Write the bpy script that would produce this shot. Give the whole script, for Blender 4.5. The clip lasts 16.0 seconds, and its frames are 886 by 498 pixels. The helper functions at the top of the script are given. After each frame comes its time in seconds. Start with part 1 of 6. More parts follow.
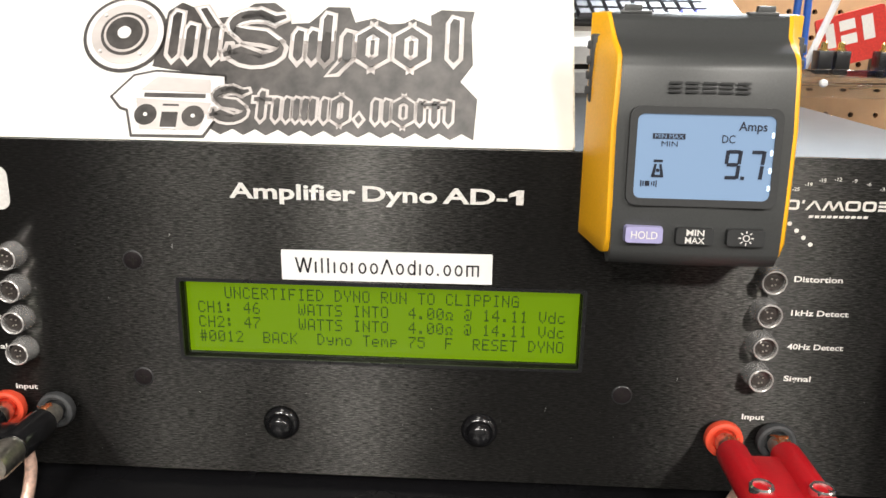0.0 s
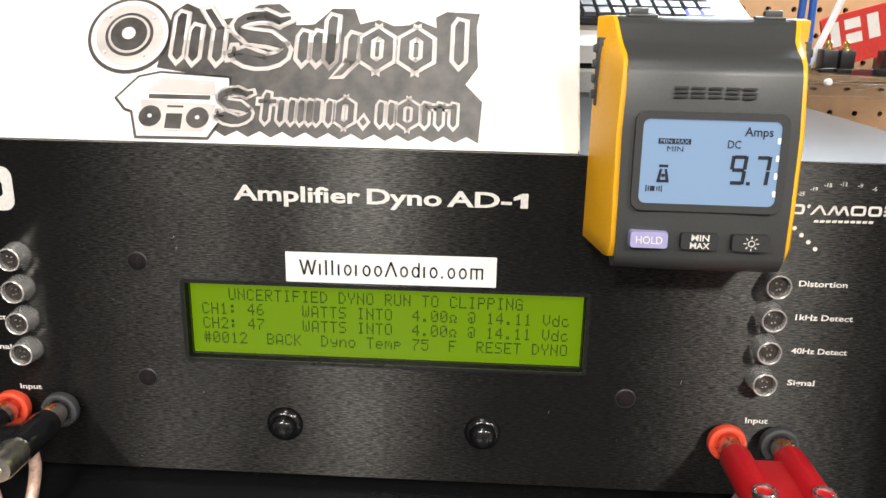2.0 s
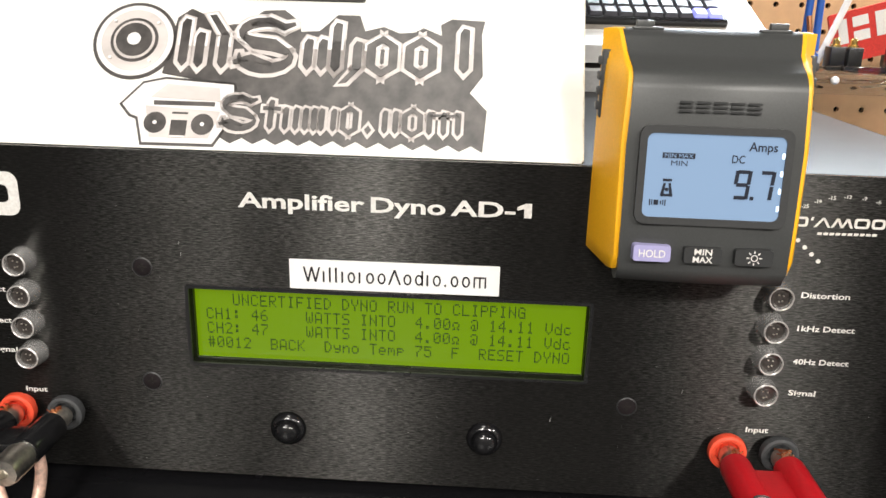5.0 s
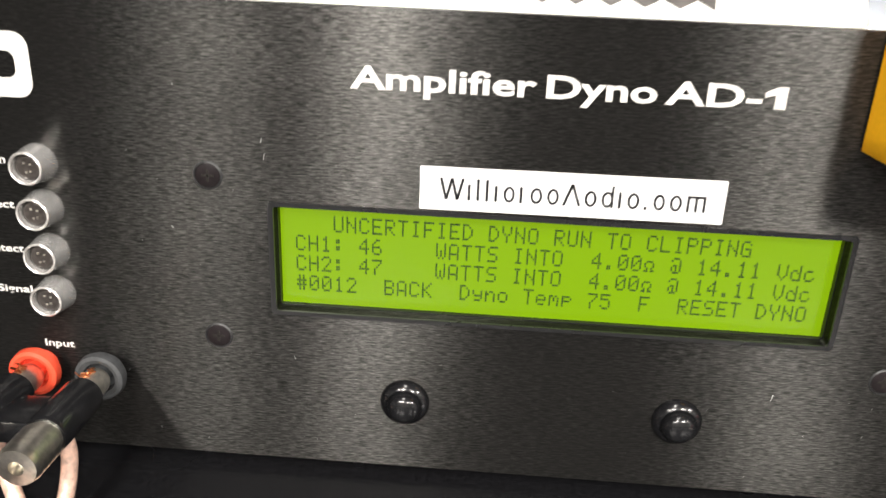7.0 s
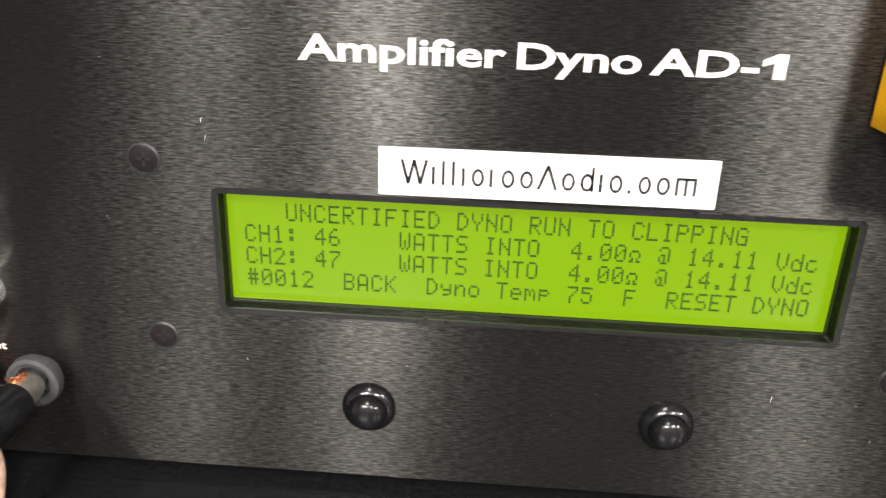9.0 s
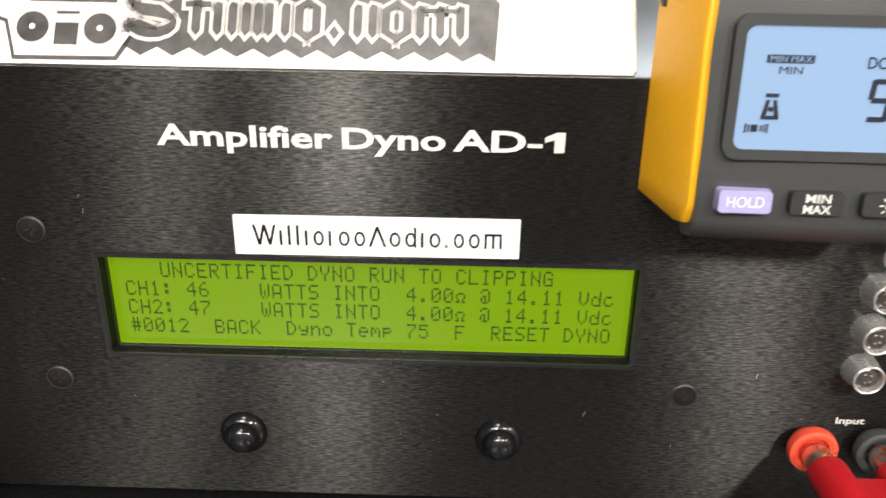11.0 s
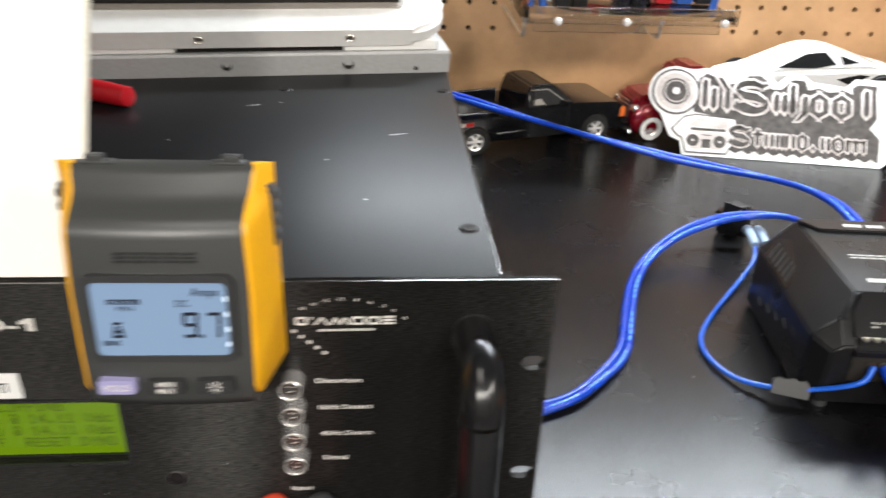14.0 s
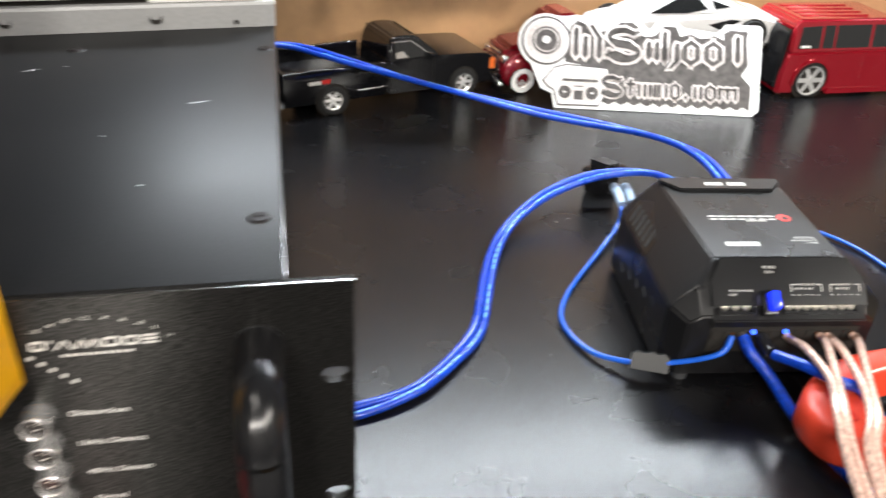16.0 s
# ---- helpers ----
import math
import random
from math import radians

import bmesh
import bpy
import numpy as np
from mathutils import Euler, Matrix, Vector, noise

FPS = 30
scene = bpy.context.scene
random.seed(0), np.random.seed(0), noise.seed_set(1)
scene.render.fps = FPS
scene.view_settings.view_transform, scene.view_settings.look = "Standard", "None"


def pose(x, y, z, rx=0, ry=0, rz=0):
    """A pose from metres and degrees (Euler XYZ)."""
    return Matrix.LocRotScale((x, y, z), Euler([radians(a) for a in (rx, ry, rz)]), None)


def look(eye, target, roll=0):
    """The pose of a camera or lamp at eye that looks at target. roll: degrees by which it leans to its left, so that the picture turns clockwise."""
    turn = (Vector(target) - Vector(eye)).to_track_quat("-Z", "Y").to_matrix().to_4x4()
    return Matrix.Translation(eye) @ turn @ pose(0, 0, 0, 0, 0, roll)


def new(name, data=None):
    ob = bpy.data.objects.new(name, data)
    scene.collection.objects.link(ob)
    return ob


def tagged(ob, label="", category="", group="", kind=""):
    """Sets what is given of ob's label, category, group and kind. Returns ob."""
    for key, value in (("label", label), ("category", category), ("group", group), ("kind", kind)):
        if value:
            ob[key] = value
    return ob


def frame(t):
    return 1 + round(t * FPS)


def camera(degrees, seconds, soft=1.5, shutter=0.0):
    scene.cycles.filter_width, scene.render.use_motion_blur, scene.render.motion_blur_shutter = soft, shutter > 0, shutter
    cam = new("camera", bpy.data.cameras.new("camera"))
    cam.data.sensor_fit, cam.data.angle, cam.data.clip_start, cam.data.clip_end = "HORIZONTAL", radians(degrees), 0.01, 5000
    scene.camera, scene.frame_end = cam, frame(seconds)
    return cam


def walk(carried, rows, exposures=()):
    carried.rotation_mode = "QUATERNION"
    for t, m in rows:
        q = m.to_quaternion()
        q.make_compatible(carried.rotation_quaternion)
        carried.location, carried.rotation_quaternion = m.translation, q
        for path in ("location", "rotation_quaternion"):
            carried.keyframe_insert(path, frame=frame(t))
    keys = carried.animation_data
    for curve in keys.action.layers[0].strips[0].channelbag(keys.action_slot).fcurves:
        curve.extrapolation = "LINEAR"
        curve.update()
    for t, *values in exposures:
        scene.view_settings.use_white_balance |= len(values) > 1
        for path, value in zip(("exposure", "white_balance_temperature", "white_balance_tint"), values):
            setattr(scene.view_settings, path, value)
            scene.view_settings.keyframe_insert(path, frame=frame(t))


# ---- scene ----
cam = camera(58.1, 16.0, shutter=0.4)
PATH = [
    (0, (0.036, -0.281, 0.18), (-0.049, 1.64, -0.372), 1.0),
    (0.5, (0.035, -0.28, 0.181), (-0.049, 1.637, -0.381), 1.2),
    (1, (0.036, -0.281, 0.181), (-0.055, 1.637, -0.377), 1.1),
    (1.5, (0.036, -0.281, 0.18), (-0.056, 1.64, -0.368), 1.1),
    (2, (0.035, -0.28, 0.183), (-0.054, 1.636, -0.383), 1.2),
    (2.5, (0.034, -0.281, 0.184), (-0.057, 1.632, -0.391), 1.3),
    (3, (0.034, -0.281, 0.184), (-0.058, 1.633, -0.388), 1.5),
    (5.5, (0.035, -0.276, 0.192), (-0.066, 1.625, -0.42), 1.6),
    (6, (0.023, -0.257, 0.183), (-0.087, 1.638, -0.445), 1.6),
    (6.5, (-0.005, -0.227, 0.168), (-0.114, 1.656, -0.495), 2.0),
    (7, (-0.019, -0.199, 0.153), (-0.12, 1.659, -0.58), 2.4),
    (7.5, (-0.027, -0.185, 0.148), (-0.1, 1.649, -0.646), 2.9),
    (8, (-0.027, -0.18, 0.142), (-0.136, 1.664, -0.624), 2.6),
    (8.5, (-0.024, -0.179, 0.144), (-0.142, 1.672, -0.604), 2.3),
    (9, (-0.011, -0.179, 0.146), (-0.112, 1.668, -0.614), 2.0),
    (11.3, (0.035, -0.211, 0.181), (0.007, 1.632, -0.593), 0.9),
    (11.5, (0.043, -0.217, 0.187), (0.005, 1.628, -0.585), 0.5),
    (12, (0.053, -0.228, 0.211), (-0.023, 1.613, -0.568), 0.4),
    (12.5, (0.065, -0.242, 0.232), (-0.006, 1.597, -0.553), 0.9),
    (13, (0.084, -0.254, 0.25), (0.036, 1.571, -0.567), 1.2),
    (13.5, (0.123, -0.258, 0.272), (0.144, 1.512, -0.658), 0.5),
    (14, (0.176, -0.247, 0.285), (0.333, 1.5, -0.675), 2.2),
    (14.2, (0.203, -0.23, 0.281), (0.433, 1.493, -0.708), 3.7),
    (14.3, (0.218, -0.224, 0.283), (0.476, 1.49, -0.716), 3.6),
    (14.5, (0.243, -0.209, 0.277), (0.581, 1.477, -0.744), 4.5),
    (15, (0.288, -0.177, 0.272), (0.734, 1.44, -0.817), 3.9),
    (15.5, (0.281, -0.176, 0.273), (0.747, 1.432, -0.822), 4.0),
    (16, (0.223, -0.204, 0.276), (0.595, 1.452, -0.783), 3.5),
]
# the camera opens up as the dark panel fills its view, and closes at the white board
STOPS = ((0, 0.0), (3, 0.0), (5.5, 0.0), (6.5, 0.18), (7, 0.78), (7.5, 0.9), (9, 0.88), (11.5, 0.15), (12, -0.1), (12.5, -0.38), (13, -0.48), (13.5, -0.4), (14, -0.25), (14.5, -0.04), (15, -0.08), (15.5, -0.08), (16, 0.0))
walk(cam, [(t, look(eye, target, roll)) for t, eye, target, roll in PATH], STOPS)
# ---- light ----
world = bpy.data.worlds.new("world")
world.use_nodes = True
scene.world = world
world.node_tree.nodes["Background"].inputs[0].default_value = (0.9, 0.95, 1.0, 1)
world.node_tree.nodes["Background"].inputs[1].default_value = 0.02


def area(name, place, target, sx, sy, watts, colour):
    data = bpy.data.lights.new(name, "AREA")
    data.shape, data.size, data.size_y, data.energy, data.color = "RECTANGLE", sx, sy, watts, colour
    ob = new(name, data)
    ob.matrix_world = look(place, target)
    return ob


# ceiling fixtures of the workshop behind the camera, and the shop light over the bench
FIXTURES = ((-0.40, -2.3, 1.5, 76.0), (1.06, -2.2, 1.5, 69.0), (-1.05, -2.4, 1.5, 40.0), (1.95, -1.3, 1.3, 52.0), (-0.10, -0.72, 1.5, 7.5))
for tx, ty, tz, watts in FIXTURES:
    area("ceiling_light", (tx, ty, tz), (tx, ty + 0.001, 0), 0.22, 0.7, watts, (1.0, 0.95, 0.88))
area("bench_light", (0.56, 0.535, 0.53), (0.56, 0.22, 0), 0.74, 0.07, 11.0, (0.87, 0.94, 1.0))


# ---- materials ----
def material(name, colour, rough=0.5, metal=0.0, grain=0.0, scale=200.0, stretch=(1, 1, 1), bump=0.0, wear=0.0,
             aniso=0.0, coat=0.0, glow=None, glow_strength=0.0, spec=0.5, depth=0.0004):
    """A surface with fine grain, broad wear in colour and gloss, and relief, in metres."""
    m = bpy.data.materials.new(name)
    m.use_nodes = True
    nt = m.node_tree
    b = nt.nodes["Principled BSDF"]
    b.inputs["Base Color"].default_value = (*colour, 1)
    b.inputs["Roughness"].default_value = rough
    b.inputs["Metallic"].default_value = metal
    b.inputs["Specular IOR Level"].default_value = spec
    b.inputs["Coat Weight"].default_value = coat
    b.inputs["Coat Roughness"].default_value = 0.06
    if glow:
        b.inputs["Emission Color"].default_value = (*glow, 1)
        b.inputs["Emission Strength"].default_value = glow_strength
    if grain or wear or bump:
        tc = nt.nodes.new("ShaderNodeTexCoord")
        mp = nt.nodes.new("ShaderNodeMapping")
        mp.inputs["Scale"].default_value = stretch
        nt.links.new(tc.outputs["Object"], mp.inputs[0])
        fine = nt.nodes.new("ShaderNodeTexNoise")
        fine.inputs["Scale"].default_value = scale
        fine.inputs["Detail"].default_value = 5
        nt.links.new(mp.outputs[0], fine.inputs["Vector"])
        broad = nt.nodes.new("ShaderNodeTexNoise")
        broad.inputs["Scale"].default_value = 22
        broad.inputs["Detail"].default_value = 6
        nt.links.new(tc.outputs["Object"], broad.inputs["Vector"])
        low, high = [tuple(min(1, c * (1 + s * grain)) for c in colour) for s in (-1, 1)]
        ramp = nt.nodes.new("ShaderNodeMix")
        ramp.data_type = "RGBA"
        ramp.inputs[6].default_value, ramp.inputs[7].default_value = (*low, 1), (*high, 1)
        sharp = nt.nodes.new("ShaderNodeMapRange")
        sharp.inputs[1].default_value, sharp.inputs[2].default_value = 0.3, 0.7
        nt.links.new(fine.outputs[0], sharp.inputs[0])
        nt.links.new(sharp.outputs[0], ramp.inputs[0])
        nt.links.new(ramp.outputs[2], b.inputs["Base Color"])
        gloss = nt.nodes.new("ShaderNodeMapRange")
        gloss.inputs[1].default_value, gloss.inputs[2].default_value = 0.3, 0.7
        gloss.inputs[3].default_value = max(0.02, rough * (1 - 0.5 * wear))
        gloss.inputs[4].default_value = min(1, rough * (1 + 0.5 * wear))
        nt.links.new(broad.outputs[0], gloss.inputs[0])
        nt.links.new(gloss.outputs[0], b.inputs["Roughness"])
        if bump:
            bn = nt.nodes.new("ShaderNodeBump")
            bn.inputs["Strength"].default_value = bump
            bn.inputs["Distance"].default_value = depth
            nt.links.new(fine.outputs[0], bn.inputs["Height"])
            nt.links.new(bn.outputs[0], b.inputs["Normal"])
    if aniso:
        b.inputs["Anisotropic"].default_value = aniso
        vec = nt.nodes.new("ShaderNodeCombineXYZ")
        vec.inputs[2].default_value = 1
        nt.links.new(vec.outputs[0], b.inputs["Tangent"])
    return m


def glass(name, colour=(1, 1, 1), rough=0.02, ior=1.45):
    m = bpy.data.materials.new(name)
    m.use_nodes = True
    b = m.node_tree.nodes["Principled BSDF"]
    b.inputs["Base Color"].default_value = (*colour, 1)
    b.inputs["Roughness"].default_value = rough
    b.inputs["Transmission Weight"].default_value = 1
    b.inputs["IOR"].default_value = ior
    return m


def brushed(name, colour, rough, along):
    """Grooved metal: gloss stretched across a grain that runs along x, in long and short scratches."""
    m = bpy.data.materials.new(name)
    m.use_nodes = True
    nt = m.node_tree
    nt.nodes.remove(nt.nodes["Principled BSDF"])
    add = lambda kind: nt.nodes.new("ShaderNode" + kind)

    def noise(stretch, scale, detail, rough_=0.55):
        mp, n = add("Mapping"), add("TexNoise")
        mp.inputs["Scale"].default_value = stretch
        n.inputs["Scale"].default_value, n.inputs["Detail"].default_value, n.inputs["Roughness"].default_value = scale, detail, rough_
        nt.links.new(tc.outputs["Object"], mp.inputs[0])
        nt.links.new(mp.outputs[0], n.inputs["Vector"])
        return n.outputs[0]

    def ranged(source, *limits):
        r = add("MapRange")
        for k, v in enumerate(limits, 1):
            r.inputs[k].default_value = v
        nt.links.new(source, r.inputs[0])
        return r.outputs[0]

    def calc(kind, a, b):
        n = add("Math")
        n.operation = kind
        for k, v in enumerate((a, b)):
            if isinstance(v, (int, float)):
                n.inputs[k].default_value = v
            else:
                nt.links.new(v, n.inputs[k])
        return n.outputs[0]
    tc = add("TexCoord")
    long_dash, short_dash = noise((1, 9, 9), 260, 2), noise((1, 7, 7), 420, 3, 0.65)
    broad = noise((1, 1, 1), 30, 5)
    # besides the grain, bright dashes in the gloss tint paint its sparkle
    grain = calc("ADD", ranged(long_dash, 0.36, 0.66, 0.0, 1.15), ranged(short_dash, 0.48, 0.70, 0.0, 1.9))
    mul = calc("MULTIPLY", calc("ADD", calc("MULTIPLY", grain, 0.85), 0.30), ranged(broad, 0.3, 0.7, 0.75, 1.25))
    tint = add("VectorMath")
    tint.operation = "SCALE"
    tint.inputs[0].default_value = colour
    nt.links.new(mul, tint.inputs[3])
    bump = add("Bump")
    bump.inputs["Strength"].default_value, bump.inputs["Distance"].default_value = 0.40, 0.000012
    nt.links.new(grain, bump.inputs["Height"])
    gloss, flat_dye, mix = add("BsdfAnisotropic"), add("BsdfDiffuse"), add("MixShader")
    gloss.distribution = "BECKMANN"
    gloss.inputs["Roughness"].default_value, gloss.inputs["Anisotropy"].default_value = rough, along
    grain_way = add("CombineXYZ")
    grain_way.inputs[0].default_value = 1
    nt.links.new(grain_way.outputs[0], gloss.inputs["Tangent"])
    nt.links.new(tint.outputs[0], gloss.inputs["Color"])
    nt.links.new(bump.outputs[0], gloss.inputs["Normal"])
    flat_dye.inputs["Color"].default_value = (0.040, 0.039, 0.038, 1)
    mix.inputs[0].default_value = 0.20
    nt.links.new(gloss.outputs[0], mix.inputs[1])
    nt.links.new(flat_dye.outputs[0], mix.inputs[2])
    nt.links.new(mix.outputs[0], nt.nodes["Material Output"].inputs["Surface"])
    return m


BRUSHED = brushed("brushed_black_aluminium", (0.038, 0.037, 0.0356), 0.32, 0.786)
SATIN = material("satin_black_steel", (0.010, 0.010, 0.011), 0.38, 0.0, 0.2, 900, bump=0.05, wear=0.1, spec=0.17, depth=0.0001)
BENCH = material("black_bench_laminate", (0.007, 0.007, 0.008), 0.27, 0.0, 0.4, 620, bump=0.6, wear=0.06, depth=0.00018, spec=0.36)
BLACK = material("black_plastic", (0.013, 0.013, 0.014), 0.28, grain=0.2, scale=300, wear=0.4)
BLACK_GLOSS = material("gloss_black", (0.008, 0.008, 0.009), 0.2, coat=0.15, grain=0.2, wear=0.3)
RUBBER = material("dark_grey_rubber", (0.045, 0.047, 0.05), 0.6, grain=0.25, scale=700, bump=0.2, wear=0.2)
METER_GREY = material("meter_grey_plastic", (0.054, 0.056, 0.056), 0.36, grain=0.08, scale=1400, bump=0.06, wear=0.15)
METER_DARK = material("meter_bezel", (0.028, 0.029, 0.03), 0.4, grain=0.1, scale=900, wear=0.2)
METER_BEZEL = material("meter_screen_recess", (0.036, 0.037, 0.038), 0.45, grain=0.1, scale=900, wear=0.2)
YELLOW = material("amber_yellow_plastic", (0.94, 0.46, 0.012), 0.42, grain=0.05, scale=1200, bump=0.06, wear=0.2)
WHITE_INK = material("white_print", (0.72, 0.70, 0.67), 0.5, grain=0.12, scale=900, wear=0.2)
LABEL_WHITE = material("white_label", (0.86, 0.86, 0.85), 0.45, grain=0.03, scale=300, wear=0.2)
BLACK_INK = material("black_print", (0.012, 0.012, 0.014), 0.4, grain=0.2, scale=400)
BLACK_STEEL = material("black_oxide_steel", (0.014, 0.011, 0.012), 0.42, 0.0, 0.2, 500, wear=0.4, spec=0.15)
CHROME = material("chrome", (0.86, 0.85, 0.84), 0.13, 0.95, 0.06, 300, wear=0.4)
LAMP_CHROME = material("satin_chrome", (0.90, 0.89, 0.88), 0.20, 0.80, 0.05, 300, wear=0.2)
RIM_METAL = material("polished_rim", (0.9, 0.86, 0.84), 0.25, 0.7, 0.05, 300, wear=0.2)
HANDLE_BLACK = material("satin_black_handle", (0.010, 0.010, 0.011), 0.22, grain=0.15, scale=400, wear=0.2)
NICKEL = material("worn_nickel", (0.76, 0.72, 0.65), 0.34, 1.0, 0.2, 500, bump=0.1, wear=0.5)
COPPER = material("bare_copper", (0.75, 0.33, 0.16), 0.3, 1.0, 0.25, 900, (1, 1, 1), 0.4, 0.4)
RED_PLASTIC = material("red_plastic", (0.46, 0.009, 0.015), 0.33, grain=0.06, scale=600, wear=0.3)
RED_RING = material("orange_red_plastic", (0.80, 0.085, 0.04), 0.36, grain=0.06, scale=600, wear=0.3)
FOAM = material("white_foam_board", (0.92, 0.90, 0.85), 0.6, grain=0.02, scale=120, bump=0.02, wear=0.2)
FOAM_EDGE = material("torn_foam_edge", (0.74, 0.68, 0.56), 0.8, grain=0.25, scale=900, bump=0.6)
CHAR_GREY = material("charcoal_print", (0.065, 0.058, 0.055), 0.38, spec=0.75, grain=0.55, scale=170, wear=0.4)
SILVER_PRINT = material("silver_print", (0.62, 0.57, 0.55), 0.35, 0.0, 0.2, 40, (1, 1, 3), wear=0.3)
PALE_PRINT = material("pale_print", (0.83, 0.80, 0.79), 0.4, grain=0.06, scale=60)
LCD_GREEN = material("backlit_green_glass", (0.03, 0.06, 0.001), 0.2, glow=(0.25, 0.435, 0.003), glow_strength=0.54)
LCD_INK = material("lcd_segment", (0.012, 0.035, 0.003), 0.4)
METER_LCD = material("backlit_blue_glass", (0.15, 0.22, 0.32), 0.18, glow=(0.31, 0.46, 0.72), glow_strength=0.37)
METER_INK = material("meter_segment", (0.012, 0.016, 0.03), 0.4)
LED_SPOT = material("backlight_spot", (0.8, 0.9, 1), 0.4, glow=(0.5, 0.72, 1.0), glow_strength=0.72)
LILAC = material("lilac_button", (0.36, 0.34, 0.58), 0.45, grain=0.05, scale=500, wear=0.2)
LENS = material("smoked_lens", (0.06, 0.052, 0.048), 0.12, 0.3, grain=0.4, scale=900, wear=0.3, coat=0.2)
EDGE_GLINT = material("edge_glint_metal", (0.26, 0.25, 0.25), 0.22, 1.0, 0.5, 900, wear=0.4)
PEG = material("tan_hardboard", (0.49, 0.285, 0.138), 0.55, grain=0.06, scale=90, bump=0.08, wear=0.3)
WALL = material("painted_wall", (0.15, 0.147, 0.142), 0.8, grain=0.04, scale=30, bump=0.05)
WALL_DARK = material("dark_painted_wall", (0.07, 0.066, 0.062), 0.8, grain=0.1, scale=30, bump=0.05)
FLOOR = material("unseen_dark_floor", (0.04, 0.039, 0.038), 0.7, grain=0.25, scale=30, bump=0.1)
# near-black for openings, seams and gaps, their inner shade put into the colour
HOLE = material("dark_hole", (0.01, 0.008, 0.006), 0.9)


# ---- shaping ----
def part(name, bm, mat, parent=None, label="", sharp=35):
    me = bpy.data.meshes.new(name)
    bmesh.ops.recalc_face_normals(bm, faces=bm.faces[:])
    bm.to_mesh(me)
    bm.free()
    for poly in me.polygons:
        poly.use_smooth = True
    me.set_sharp_from_angle(angle=radians(sharp))
    me.materials.append(mat)
    ob = new(name, me)
    ob.parent = parent
    if label:
        tagged(ob, label)
    return ob


def thing(name, label, category, m=None, group="", kind=""):
    ob = new(name)
    ob.empty_display_size = 0.02
    if m is not None:
        ob.matrix_world = m
    return tagged(ob, label, category, group, kind)


def box(bm, x0, x1, y0, y1, z0, z1, bev=0.0, seg=2, m=None):
    d = bmesh.ops.create_cube(bm, size=1, matrix=Matrix.LocRotScale(((x0 + x1) / 2, (y0 + y1) / 2, (z0 + z1) / 2), None, (x1 - x0, y1 - y0, z1 - z0)))
    vs = d["verts"]
    if bev:
        es = list({e for v in vs for e in v.link_edges})
        r = bmesh.ops.bevel(bm, geom=es, offset=bev, segments=seg, affect="EDGES", profile=0.5)
        vs = list({v for f in r["faces"] for v in f.verts} | {v for v in vs if v.is_valid})
    if m is not None:
        bmesh.ops.transform(bm, matrix=m, verts=[v for v in vs if v.is_valid])
    return bm


def lathe(bm, profile, m=None, seg=28):
    """Turns (radius, height) pairs about local z; m places it."""
    m = m or Matrix()
    rings = []
    for r, h in profile:
        if r < 1e-6:
            rings.append([bm.verts.new(m @ Vector((0, 0, h)))])
        else:
            rings.append([bm.verts.new(m @ Vector((r * math.cos(2 * math.pi * i / seg), r * math.sin(2 * math.pi * i / seg), h))) for i in range(seg)])
    for a, b in zip(rings[:-1], rings[1:]):
        for i in range(seg):
            j = (i + 1) % seg
            if len(a) == 1 and len(b) == 1:
                continue
            if len(a) == 1:
                bm.faces.new((a[0], b[j], b[i]))
            elif len(b) == 1:
                bm.faces.new((a[i], a[j], b[0]))
            else:
                bm.faces.new((a[i], a[j], b[j], b[i]))
    return bm


def prism(bm, pts, d0, d1, m=None):
    """A flat outline in local x, y raised from d0 to d1 in local z."""
    m = m or Matrix()
    a = [bm.verts.new(m @ Vector((x, y, d0))) for x, y in pts]
    b = [bm.verts.new(m @ Vector((x, y, d1))) for x, y in pts]
    bm.faces.new(a[::-1])
    bm.faces.new(b)
    n = len(pts)
    for i in range(n):
        bm.faces.new((a[i], a[(i + 1) % n], b[(i + 1) % n], b[i]))
    return bm


def holed(bm, outer, inner, d0, d1, m=None):
    """A plate with openings right through it."""
    m = m or Matrix()
    loops = []
    for pts in (outer, *inner):
        lo = [bm.verts.new(m @ Vector((x, y, d0))) for x, y in pts]
        hi = [bm.verts.new(m @ Vector((x, y, d1))) for x, y in pts]
        loops.append((lo, hi))
    for side in (0, 1):
        es = []
        for pair in loops:
            vs = pair[side]
            for i in range(len(vs)):
                es.append(bm.edges.new((vs[i], vs[(i + 1) % len(vs)])))
        bmesh.ops.triangle_fill(bm, edges=es, use_beauty=True)
    for lo, hi in loops:
        n = len(lo)
        for i in range(n):
            bm.faces.new((lo[i], lo[(i + 1) % n], hi[(i + 1) % n], hi[i]))
    return bm


def rounded(x0, x1, y0, y1, r, seg=4):
    pts = []
    for cx, cy, a0 in ((x1 - r, y1 - r, 0), (x0 + r, y1 - r, 90), (x0 + r, y0 + r, 180), (x1 - r, y0 + r, 270)):
        for k in range(seg + 1):
            a = radians(a0 + 90 * k / seg)
            pts.append((cx + r * math.cos(a), cy + r * math.sin(a)))
    return pts


def disc(cx, cy, r, seg=16):
    return [(cx + r * math.cos(2 * math.pi * i / seg), cy + r * math.sin(2 * math.pi * i / seg)) for i in range(seg)]


